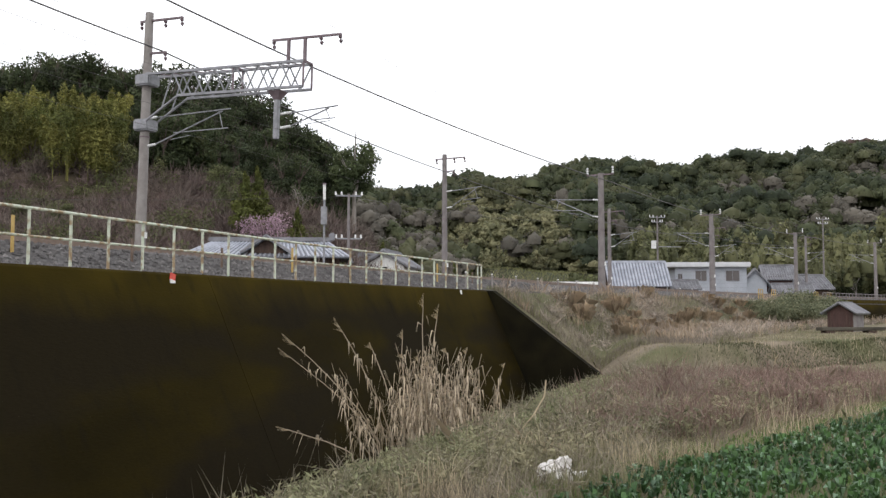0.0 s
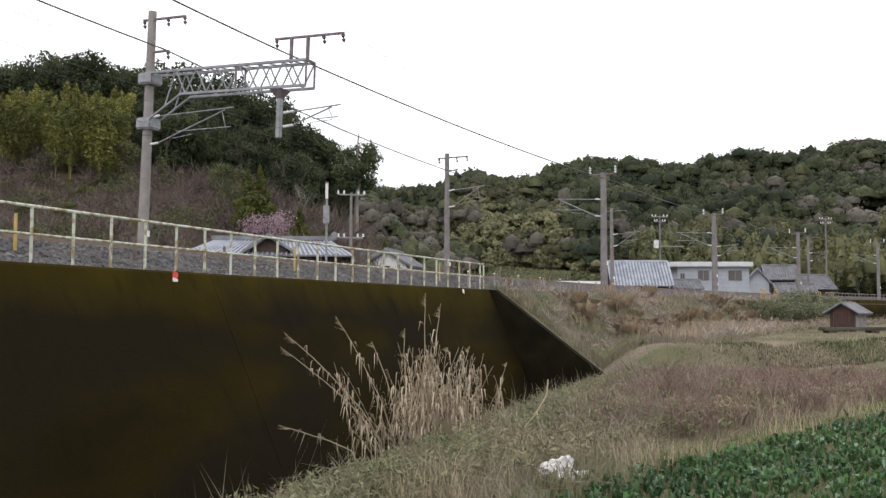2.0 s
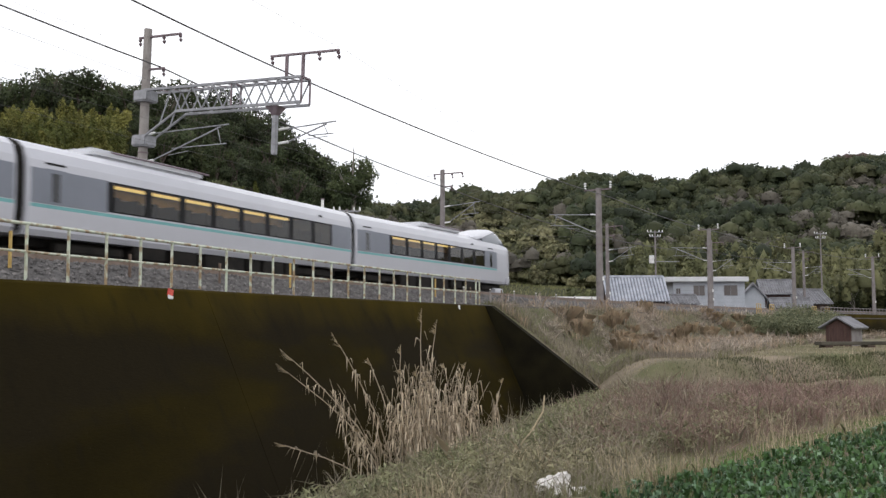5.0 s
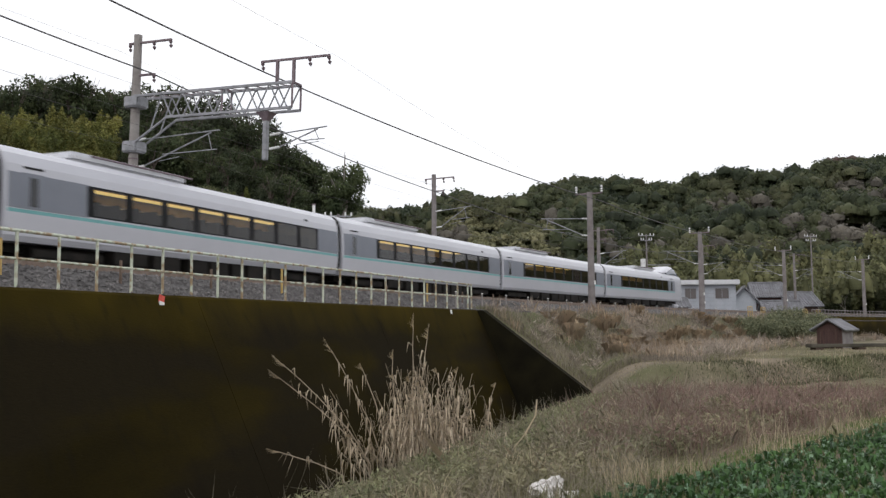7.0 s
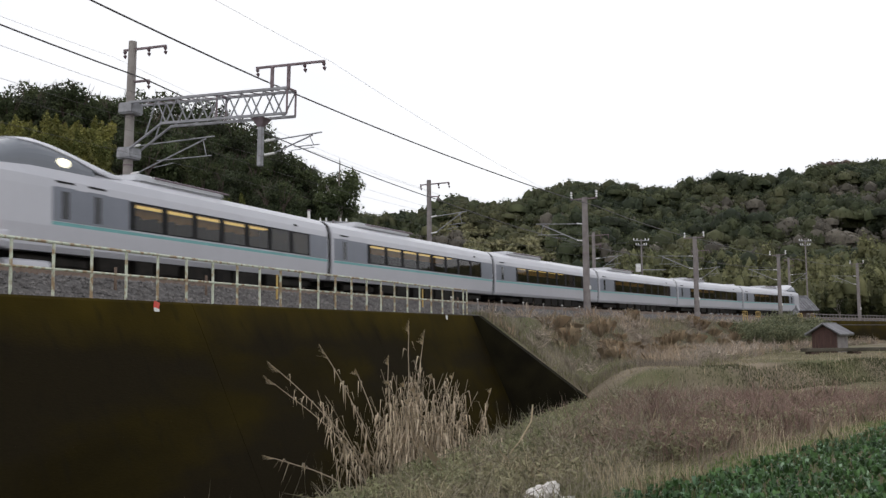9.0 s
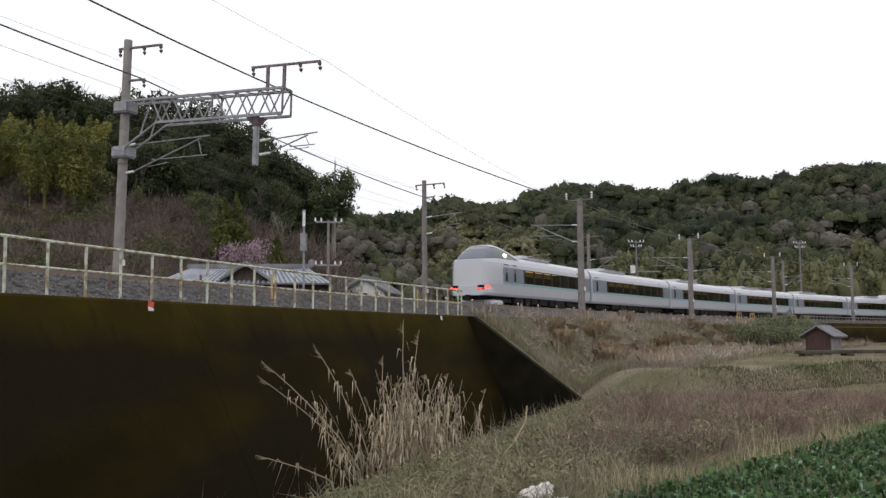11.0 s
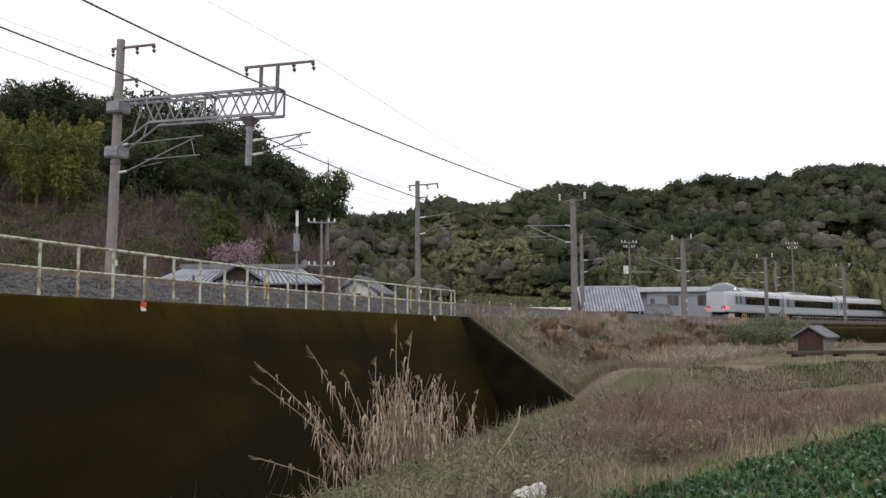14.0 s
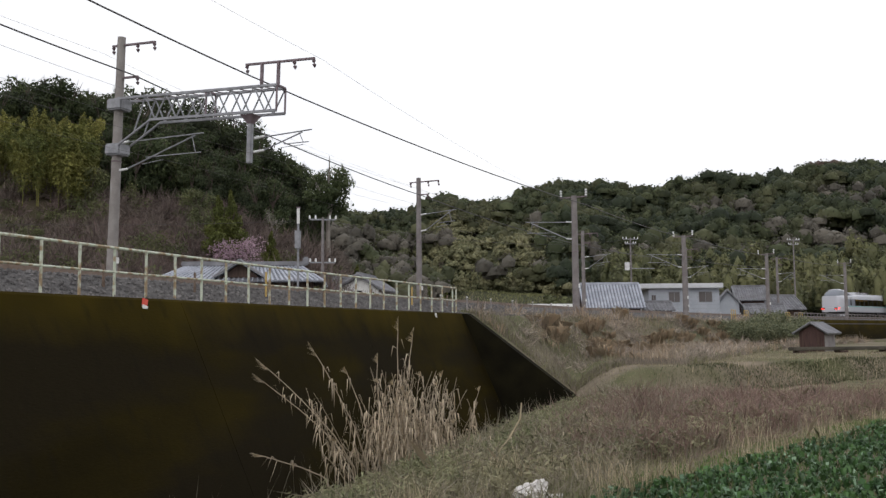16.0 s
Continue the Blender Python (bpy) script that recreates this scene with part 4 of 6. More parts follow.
gable_house((29.3, 117.5, 2.2), -2, (3.0, 3.4), 2.0, 2.9, M_WOOD_D, M_TILE_D, "small lean-to shed with a dark tiled roof", 0.3, 5, 8)


def flat_house():
    h = thing("house", (35.8, 130.5, 2.2), "pale grey two-storey house with a flat overhanging roof", "house", "houses along the line", -3)
    part("wall", boxed(-4.7, 4.7, -2.6, 2.6, -0.5, 5.1), M_PLASTER, h)
    part("roof", boxed(-5.9, 5.1, -3.3, 3.0, 5.1, 5.75, bevel=0.06), mat("pale_metal_fascia", (0.55, 0.56, 0.58), (0.64, 0.65, 0.67), 0.5, 1, 20, 0.05), h)
    for k in range(9):
        part("siding_joint", boxed(-4.7, 4.7, -2.615, -2.59, 0.3 + k * 0.52, 0.32 + k * 0.52), M_STEEL, h)
    for a, b in ((-2.0, -0.6), (2.0, 3.7)):
        house_window(h, a, b, -2.6, 3.3, 4.6)
    house_window(h, -4.3, -3.8, -2.6, 3.3, 4.2)


flat_house()
gable_house((45.6, 141.0, 2.2), 76, (5.0, 3.2), 3.4, 5.2, M_PLASTER, M_TILE_D, "pale-walled house with a grey tile roof", 0.5, 8, 14)
gable_house((49.6, 143.0, 2.2), -8, (3.6, 4.5), 4.2, 5.9, M_BROWN, M_TILE_D, "old brown timber house with grey tiled roof", 0.6, 8, 14, ((-1.2, 0.2, 1.8, 2.8),))
gable_house((54.6, 146.0, 2.2), 14, (6.0, 4.5), 2.9, 4.6, M_WOOD_D, M_TILE_D, "old dark timber house with weathered tile roof", 0.6, 8, 14)
gable_house((48.0, 132.5, 2.2), -8, (4.6, 3.0), 1.9, 2.9, M_WOOD_D, M_TILE_D, "low timber shed with grey tiled roof", 0.4, 5, 10)


def white_shed():
    h = thing("low_shed", (11.4, 93.5, 2.2), "long low white-roofed shed beside the track", "shed", turn=62)
    h.matrix_basis = pose(11.3, 94.0, 2.32, 0, 0, 8)
    part("wall", boxed(-3.9, 3.9, -1.0, 1.0, -1.0, 1.6), M_PLASTER, h)
    for k in range(3):
        part("roof_panel", boxed(-4.0 + k * 2.68, -1.36 + k * 2.68, -1.25, 1.2, 1.62, 2.02, bevel=0.1), M_WHITE, h)
        part("mullion", boxed(-3.9 + k * 2.68, -3.8 + k * 2.68, -1.06, -1.0, 0, 1.6), M_WOOD_D, h)


white_shed()


def field_hut():
    h = thing("hut", (25.9, 62.0, height(25.9, 62.0)), "small dark brown field hut with a grey tiled gable roof", "hut", turn=48)
    part("wall", boxed(-0.95, 0.95, -0.8, 0.8, -0.3, 1.25), M_BROWN, h)
    for k in range(9):
        part("board_strip", boxed(-0.975, -0.945, -0.8 + k * 0.196, -0.775 + k * 0.196, 0.0, 1.24), M_WOOD_D, h)
    for x in (-0.94, 0.84):
        g = bmesh.new()
        v = [g.verts.new(p) for p in ((x, -0.8, 1.25), (x, 0.8, 1.25), (x, 0, 1.72), (x + 0.1, -0.8, 1.25), (x + 0.1, 0.8, 1.25), (x + 0.1, 0, 1.72))]
        for f in ((0, 1, 2), (5, 4, 3), (0, 3, 4, 1), (1, 4, 5, 2), (2, 5, 3, 0)):
            g.faces.new([v[i] for i in f])
        part("gable", g, M_BROWN, h)
    for sy in (-1, 1):
        tile_roof(h, (((-1.2, sy * 1.12, 1.12), (1.2, sy * 1.12, 1.12)), ((-1.2, 0, 1.82), (1.2, 0, 1.82))), "roof", M_TILE_D, 5, 12, 0.04)
    part("ridge", boxed(-1.22, 1.22, -0.1, 0.1, 1.8, 1.92, bevel=0.03), M_TILE_D, h)
    part("side_panel", boxed(-0.94, 0.94, -0.83, -0.8, -0.2, 1.24), M_CONC_D, h, "grey weathered boards")
    part("door", boxed(-0.99, -0.95, -0.3, 0.4, 0.05, 1.15), M_BROWN, h)


field_hut()


# ---- second wall and parapet further along ----
def far_wall():
    wall = along("far_retaining_wall", [(8.6, 2.9), (9.1, 2.9), (9.9, 0.0), (8.6, 0.0)], 84, 150, 3, M_WALL, "dark brown retaining wall further along the railway", "retaining wall")
    f = thing("parapet_fence", (*on_line(100, 8.8), 2.9), "weathered low fence along the far wall top", "fence")
    inv = f.matrix_basis.inverted()
    for k in range(46):
        a = Vector((*on_line(84 + k * 1.3, 8.8), 2.9))
        part("post", rodded(inv @ a, inv @ (a + Vector((0, 0, 0.75))), 0.05, n=6), M_CONC_D, f)
    for z in (0.35, 0.75):
        for k in range(15):
            a, b = (Vector((*on_line(84 + kk * 3.9, 8.8), 2.9 + z)) for kk in (k, k + 1))
            part("bar", rodded(inv @ a, inv @ b, 0.045, n=6), M_CONC_D, f)


far_wall()


M_STONE_D = mat("dark_mossy_stone", (0.06, 0.055, 0.045), (0.11, 0.10, 0.08), 0.95, 1.5, 20, 0.4, spec=0.1)


def ledge():
    for x0, y0, L, a in ((22.3, 57.2, 9.5, 8),):
        t = thing("stone_ledge", (x0, y0, height(24, 57)), "dark stone slab ledge of a field channel", "ledge", turn=a)
        part("slab", boxed(0.0, L, -0.4, 0.4, 0.16, 0.36, bevel=0.04), M_STONE_D, t)
        for x in (0.3, 3.0, 6.0):
            part("footing", boxed(x, x + 0.5, -0.35, 0.35, -0.4, 0.14), M_WOOD_D, t)


ledge()


# ---- trackside posts, signal and utility poles ----
def track_posts():
    first = None
    for k in range(26):
        s = 2.5 + k * 3.4
        x, y = on_line(s, 6.75)
        if first is None:
            first = thing("track_post", (x, y, WALL_Z), "slim pale stake beside the ballast", "post", "trackside stakes", heading(s))
            part("stake", boxed(-0.03, 0.03, -0.03, 0.03, -0.3, 0.95), M_CONC, first)
            part("cap", boxed(-0.035, 0.035, -0.035, 0.035, 0.95, 1.0), M_WHITE, first)
        else:
            copy_thing(first, pose(x, y, WALL_Z, 0, 0, heading(s)))
    for k in range(9):
        s = -24.8 + k * 4.2
        x, y = on_line(s, 6.2)
        p = thing("marker_stake", (x, y, WALL_Z + 0.2), "weathered rusty marker stake in the ballast", "post", "marker stakes", heading(s))
        part("stake", boxed(-0.028, 0.028, -0.028, 0.028, -0.3, 0.85 if k % 3 else 1.1), M_YELLOW if k % 3 == 0 else M_RAIL, p)
    for s in (66.0, 70.5, 86.0, 91.0):
        x, y = on_line(s, 7.4)
        p = thing("guard_rail", (x, y, WALL_Z + 0.3), "short yellow tubular guard rail beside the track", "guard rail", "yellow guard rails", heading(s))
        for dx in (-0.7, 0.0, 0.7):
            part("post", rodded((dx, 0, -0.4), (dx, 0, 1.0), 0.045, n=6), M_YELLOW, p)
        for z in (0.5, 1.0):
            part("bar", rodded((-0.7, 0, z), (0.7, 0, z), 0.04, n=6), M_YELLOW, p)


track_posts()


def signal_post():
    x, y = on_line(5.2, -3.0)
    p = thing("signal_post", (x, y, 2.4), "slim grey post with a tall white head", "post")
    part("shaft", rodded((0, 0, -0.4), (0, 0, 6.0), 0.06, n=12), M_STEEL, p)
    part("head", rodded((0, 0, 5.3), (0, 0, 6.15), 0.08, n=12), M_WHITE, p, "white cylindrical head")
    part("cap", rodded((0, 0, 6.15), (0, 0, 6.22), 0.13, 0.09, n=12), M_STEEL_D, p, "reddish cap")
    part("relay_box", boxed(-0.16, 0.16, -0.3, -0.05, 3.9, 4.9, bevel=0.02), M_STEEL, p)
    part("base_box", boxed(-0.2, 0.2, -0.3, 0.05, 0.5, 1.3, bevel=0.02), M_STEEL, p)


signal_post()


def utility_pole(x, y, z, top, arms, transformer=False):
    p = thing("utility_pole", (x, y, z), "slim grey concrete utility pole with crossarms", "pole", "utility poles", 10)
    h = top - z
    part("shaft", rodded((0, 0, -0.5), (0, 0, h), 0.14, 0.09, n=12), M_CONC_D, p)
    for dz, half in arms:
        part("crossarm", boxed(-half, half, -0.05, 0.05, h - dz - 0.05, h - dz + 0.05), M_STEEL, p)
        for k in (-1, -0.55, 0.55, 1):
            part("pin_insulator", rodded((k * half, 0, h - dz + 0.05), (k * half, 0, h - dz + 0.3), 0.08, 0.05, n=8), M_INSUL, p)
    if transformer:
        part("transformer", rodded((-0.55, -0.1, h - 4.2), (-0.55, -0.1, h - 3.2), 0.32, n=12), M_INSUL, p)
        part("side_bar", boxed(0, 3.2, -0.04, 0.04, h - 4.0, h - 3.9), M_STEEL, p)


utility_pole(-6.9, 70.0, 2.3, 10.1, ((0.15, 0.95), (3.3, 0.9)))
utility_pole(27.3, 122.0, 2.3, 13.6, ((0.2, 1.0), (0.8, 0.7)), True)
utility_pole(59.5, 150.0, 2.3, 16.0, ((0.2, 1.0), (0.9, 0.8)))
wire([(-40, 66, 9.6), (-6.9, 70, 9.9), (27.3, 122, 13.4), (59.5, 150, 15.7), (100, 170, 15)], 0.012, "thin utility cable between the poles")


def wall_marks():
    for s, a in ((-23.2, 14), (-4.4, 10)):
        x, y = on_line(s, WALL_W + 0.05)
        p = thing("wall_plate", (x, y, WALL_Z - 0.12), "small red and white plate fixed to the wall top" if s < -10 else "small pale plate fixed to the wall top", "plate", turn=heading(s))
        k = 1.0 if s < -10 else 0.7
        bm = boxed(-0.09 * k, 0.09 * k, -0.08, -0.05, -0.14 * k, 0.10 * k)
        bmesh.ops.rotate(bm, verts=bm.verts, cent=(0, 0, 0), matrix=Matrix.Rotation(radians(a), 3, "Y"))
        part("face", bm, M_RED if s < -10 else M_WHITE, p)
        bm = boxed(-0.09 * k, 0.09 * k, -0.10, -0.07, -0.14 * k, -0.05 * k)
        bmesh.ops.rotate(bm, verts=bm.verts, cent=(0, 0, 0), matrix=Matrix.Rotation(radians(a), 3, "Y"))
        part("lower_stripe", bm, M_WHITE, p, "white stripe")


wall_marks()


# ---- plants ----
RNG = np.random.default_rng(5)


def cards_mesh(name, centres, size, material, outward=None, aspect=0.55, rough=0.55):
    """Many small four-cornered leaves at the given places; they lie roughly across outward where it is given."""
    n = len(centres)
    g = RNG.normal(size=(n, 3))
    if outward is not None:
        g = np.cross(outward + RNG.normal(size=(n, 3)) * rough, g)
    a = g / (np.linalg.norm(g, axis=1)[:, None] + 1e-9)
    o = RNG.normal(size=(n, 3)) if outward is None else outward + RNG.normal(size=(n, 3)) * rough
    b = np.cross(a, o)
    b /= np.linalg.norm(b, axis=1)[:, None] + 1e-9
    s = np.broadcast_to(np.asarray(size, float), (n,)) * RNG.uniform(0.6, 1.3, n)
    a, b = a * s[:, None], b * (s * aspect)[:, None]
    v = np.stack([centres - a, centres + b * 0.8 - a * 0.1, centres + a, centres - b * 0.8 - a * 0.1], 1).reshape(-1, 3)
    return quads(name, v, material)


def quads(name, v, material, corners=4):
    me = bpy.data.meshes.new(name)
    n = len(v) // corners
    me.vertices.add(len(v))
    me.vertices.foreach_set("co", np.asarray(v, np.float32).ravel())
    me.loops.add(len(v))
    me.loops.foreach_set("vertex_index", np.arange(len(v), dtype=np.int32))
    me.polygons.add(n)
    me.polygons.foreach_set("loop_start", np.arange(0, len(v), corners, dtype=np.int32))
    me.materials.append(material)
    me.update(calc_edges=True)
    return me


def crown_points(n, blobs, shell=0.75):
    """Points near the skins of the blobs (x, y, z, rx, rz)."""
    blobs = np.asarray(blobs, float)
    k = RNG.integers(0, len(blobs), n)
    d = RNG.normal(size=(n, 3))
    d /= np.linalg.norm(d, axis=1)[:, None]
    r = shell + (1 - shell) * RNG.uniform(-0.9, 1.15, n)
    o = blobs[k]
    return o[:, :3] + d * r[:, None] * np.stack([o[:, 3], o[:, 3], o[:, 4]], 1), d


def limbs(h, spread, n, r0, start=0.35, seed=1):
    r = random.Random(seed)
    bm = bmesh.new()
    rod(bm, (0, 0, -0.6), (0.05 * h * r.uniform(-1, 1), 0, h * 0.55), r0, r0 * 0.6, n=8)
    for k in range(n):
        z = h * r.uniform(start, 0.58)
        a = r.uniform(0, 6.28)
        e = Vector((spread * math.cos(a) * r.uniform(0.5, 1), spread * math.sin(a) * r.uniform(0.5, 1), h * r.uniform(0.65, 0.95)))
        m = Vector((e.x * 0.45, e.y * 0.45, (z + e.z) / 2 + 0.05 * h * r.uniform(-1, 1)))
        rod(bm, (0, 0, z), m, r0 * 0.4, r0 * 0.28, n=6)
        rod(bm, m, e, r0 * 0.28, r0 * 0.08, n=5)
    return bm


def tree_kind(name, label, h, spread, n_leaves, leaf, material, seed, lumps_n=9, bark=None, group="trees on the hillside", low=0.4, shell=0.75, cone=False):
    """One tree with its trunk and crown, to be copied."""
    r = random.Random(seed)
    t = thing(name, (0, 0, -500), label, "tree", group)
    part("trunk", limbs(h, spread * 0.7, 7, 0.02 * h + 0.03, seed=seed), bark or M_BARK, t)
    blobs = []
    for k in range(lumps_n):
        f = (k + 0.5) / lumps_n
        if cone:
            a, rr = k * 2.4, spread * (1.02 - f) * 0.55
            blobs.append((rr * math.cos(a), rr * math.sin(a), h * (low * 0.5 + (1 - low * 0.5) * f * 0.92), spread * (1.08 - f) * 0.62, h * 0.13))
        else:
            a, rr = k * 2.4 + r.uniform(-0.4, 0.4), spread * math.sqrt(r.uniform(0.05, 0.8)) * 0.75
            z = h * (low + (0.88 - low) * r.uniform(0, 1) * (1 - 0.3 * (rr / spread) ** 2))
            q = spread * r.uniform(0.30, 0.52)
            blobs.append((rr * math.cos(a), rr * math.sin(a), z, q, q * r.uniform(0.65, 0.95)))
    pts, out = crown_points(n_leaves, blobs, shell)
    c = new("crown", cards_mesh("crown", pts, leaf, material, out))
    c.parent = t
    return t


def bamboo_kind(seed):
    """A clump of arching culms, each carrying a drooping feathery plume."""
    r = random.Random(seed)
    t = thing("bamboo_clump", (0, 0, -500), "yellow-green feathery bamboo clump on the hillside", "bamboo", "bamboo on the hillside")
    pts, outs = [], []
    for k in range(8):
        a, h, lean = k * 0.785 + r.uniform(-0.3, 0.3), r.uniform(7.0, 11.0), r.uniform(0.8, 2.2)
        bx, by = 1.3 * math.cos(a) * r.uniform(0.3, 1.3), 1.3 * math.sin(a) * r.uniform(0.3, 1.3)
        path = [Vector((bx, by, -0.5))]
        for i in range(1, 7):
            f = i / 6
            path.append(Vector((bx + lean * f ** 2.2 * math.cos(a), by + lean * f ** 2.2 * math.sin(a), h * (f - 0.10 * f ** 4))))
        part("culm", tube(path, [0.055 - 0.007 * i for i in range(7)]), M_BAMBOO, t)
        m = 620
        f = 0.12 + 0.9 * RNG.uniform(0, 1, m) ** 0.75
        w = 0.12 + 0.95 * np.sin(np.pi * np.clip((f - 0.08) / 0.95, 0.03, 1)) ** 0.8
        ang = RNG.uniform(0, 6.28, m)
        rad = np.sqrt(RNG.uniform(0.35, 1.0, m)) * w * (0.8 + 0.25 * np.sin(f * 23 + k))
        pts.append(np.stack([bx + lean * f ** 2.2 * math.cos(a) + rad * np.cos(ang), by + lean * f ** 2.2 * math.sin(a) + rad * np.sin(ang),
                             h * (f - 0.10 * f ** 4) - 0.35 * rad + RNG.normal(0, 0.12, m)], 1))
        outs.append(np.stack([np.cos(ang), np.sin(ang), 0.35 + 0.8 * f], 1))
    c = new("foliage", cards_mesh("foliage", np.concatenate(pts), 0.21, M_BAMBOO, np.concatenate(outs), aspect=0.38, rough=0.45))
    c.parent = t
    return t


def plant(kinds, places):
    """Copies of the kinds at (x, y, scale); the first copies are the originals."""
    for i, (x, y, k) in enumerate(places):
        t = kinds[i % len(kinds)]
        m = pose(x, y, height(x, y) - 0.15, 0, 0, (i * 67) % 360)
        if t.location.z < -400:
            t.matrix_basis = m
            t.scale = (k, k, k)
        else:
            c = copy_thing(t, m)
            c.scale = (k, k, k)


def at_dir(u, y):
    return u * y, y


r7 = random.Random(7)
M_EVER_M = leafy("mid_green_leaves", (0.036, 0.05, 0.023), (0.068, 0.083, 0.035), 0.45, vary=0.5)
evers = [tree_kind("evergreen_tree", "dark green rounded evergreen tree on the hillside", 10 + k * 0.6, 3.6, 2600, 0.25, M_EVER_M if k in (1, 3) else M_EVER, 40 + k, 16, low=0.14) for k in range(4)]
cedars = [tree_kind("cedar_tree", "dark pointed cedar on the hill crest", 11, 3.2, 2600, 0.22, M_EVER, 45 + k, 12, cone=True, low=0.3) for k in range(2)]
olives = [tree_kind("broadleaf_tree", "olive green broadleaf tree on the hillside", 8.5 + k, 3.4, 2400, 0.22, M_EVER_L, 50 + k, 14, low=0.14) for k in range(2)]
conifers = [tree_kind("conifer_tree", "small yellow-green conical conifer", 6.0, 1.7, 5600, 0.14, M_CONIFER, 60 + k, 10, cone=True, group="conifers") for k in range(2)]
# slope at which the crowns of the wooded hill end against the sky, by direction
CREST_U = (-0.5, -0.46, -0.39, -0.32, -0.27, -0.226, -0.196, -0.155, -0.132, -0.114, -0.10, -0.08)
CREST_T = (0.255, 0.258, 0.264, 0.250, 0.2445, 0.237, 0.225, 0.198, 0.183, 0.160, 0.142, 0.115)


def crest_fit(u, y, tall, low, high):
    """Scale at which a tree of that height reaches up to the crest line."""
    x = u * y
    room = 1.6 + y * np.interp(u, CREST_U, CREST_T) - height(x, y)
    return (x, y, float(min(1.35, max(0.35, room / tall * r7.uniform(low, high)))))


spots = []
for k in range(84):
    u = -0.49 + 0.385 * (k + r7.random()) / 84
    spots.append(crest_fit(u, r7.uniform(104, 118), 9.3, 0.80, 1.03))
for k in range(46):
    u = r7.uniform(-0.335, -0.105)
    y = r7.uniform(90, 104)
    spots.append(crest_fit(u, y, 10.6, 0.45, 0.8))
plant(evers, spots)
plant(cedars, [crest_fit(-0.49 + 0.22 * (k + r7.random()) / 22, r7.uniform(109, 117), 11.0, 0.80, 0.96) for k in range(22)])
plant(olives, [(*at_dir(u, y), k) for u, y, k in ((-0.228, 84, 0.5), (-0.222, 80, 0.42), (-0.34, 84, 0.5), (-0.25, 93, 0.6), (-0.44, 74, 0.32), (-0.40, 72, 0.3))])
plant([bamboo_kind(70), bamboo_kind(71), bamboo_kind(72)], [(lambda u, y: (u * y, y, min(0.95, (1.6 + y * (0.238 + 0.05 * (u + 0.42)) - height(u * y, y)) / 10.2 * r7.uniform(0.8, 1.05))))(-0.51 + 0.175 * (k % 10 + r7.random()) / 10, 84 + 5.5 * (k // 10) + r7.uniform(0, 4)) for k in range(30)])
plant(conifers, [(*at_dir(u, y), k) for u, y, k in ((-0.207, 74, 0.92), (-0.194, 75, 0.98), (-0.152, 76, 0.62), (-0.063, 84, 0.66), (-0.057, 86, 0.62), (0.0, 92, 0.62), (0.012, 96, 0.7), (-0.005, 88, 0.55), (0.03, 99, 0.6))])
sparse = tree_kind("open_crowned_tree", "tall open-crowned tree with sky showing through", 10.0, 2.3, 6000, 0.15, M_EVER_M, 81, 24, M_BARK_P, low=0.42)
plant([sparse], [(*at_dir(-0.093, 98), (19.2 - height(-0.093 * 98, 98)) / 8.7)])
cherry = tree_kind("cherry_tree", "cherry tree in pale pink blossom behind the roof", 3.9, 2.4, 2200, 0.09, M_PINK, 91, 10, group="", low=0.5)
plant([cherry], [(*at_dir(-0.186, 72), 0.95)])


def bare_tree(seed, h):
    r = random.Random(seed)
    t = thing("bare_tree", (0, 0, -500), "leafless pale grey tree with fine branches", "tree", "bare trees")
    bm = bmesh.new()

    def grow(p, d, ln, rad, depth):
        q = p + d * ln
        rod(bm, p, q, rad, rad * 0.65, n=5)
        if depth:
            for _ in range(3):
                nd = (d + Vector((r.uniform(-0.8, 0.8), r.uniform(-0.8, 0.8), r.uniform(-0.15, 0.6)))).normalized()
                grow(p.lerp(q, r.uniform(0.55, 1.0)), nd, ln * r.uniform(0.6, 0.8), rad * 0.55, depth - 1)
    grow(Vector((0, 0, -0.3)), Vector((0.05, 0, 1)).normalized(), h * 0.33, 0.016 * h, 5)
    part("crown", bm, M_BARK_P, t)
    return t


plant([bare_tree(3, 5.0), bare_tree(4, 4.0)], [(*at_dir(u, y), k) for u, y, k in ((0.004, 80, 0.9), (-0.02, 84, 0.9), (0.05, 98, 0.9), (0.40, 160, 1.2), (0.43, 165, 1.3), (-0.15, 88, 1.1))])


# ---- scrub, grass and woods that nobody could count ----
def twig_bushes(name, places, material, label, twigs=90, leaf=0.0):
    """Rounded bushes of thin twigs, all in one mesh."""
    out = []
    for x, y, hh, rr in places:
        z = height(x, y)
        n = twigs
        az, el = RNG.uniform(0, 6.28, n), np.arccos(RNG.uniform(0.05, 1, n))
        d = np.stack([np.sin(el) * np.cos(az) * rr, np.sin(el) * np.sin(az) * rr, np.cos(el) * hh], 1)
        base = np.array([x, y, z - 0.1]) + d * RNG.uniform(0.0, 0.75, n)[:, None] + RNG.normal(0, 0.12, (n, 3))
        tip = base + d * RNG.uniform(0.25, 0.5, n)[:, None] + RNG.normal(0, 0.16, (n, 3))
        side = np.cross(tip - base, RNG.normal(size=(n, 3)))
        side /= np.linalg.norm(side, axis=1)[:, None] + 1e-9
        wd = RNG.uniform(0.012, 0.035, n)[:, None] * max(0.12, y / 60)
        out.append(np.stack([base - side * wd, base + side * wd, tip], 1).reshape(-1, 3))
    ob = new(name, quads(name, np.concatenate(out), material, 3))
    return tagged(ob, label, "scrub", kind="stuff")


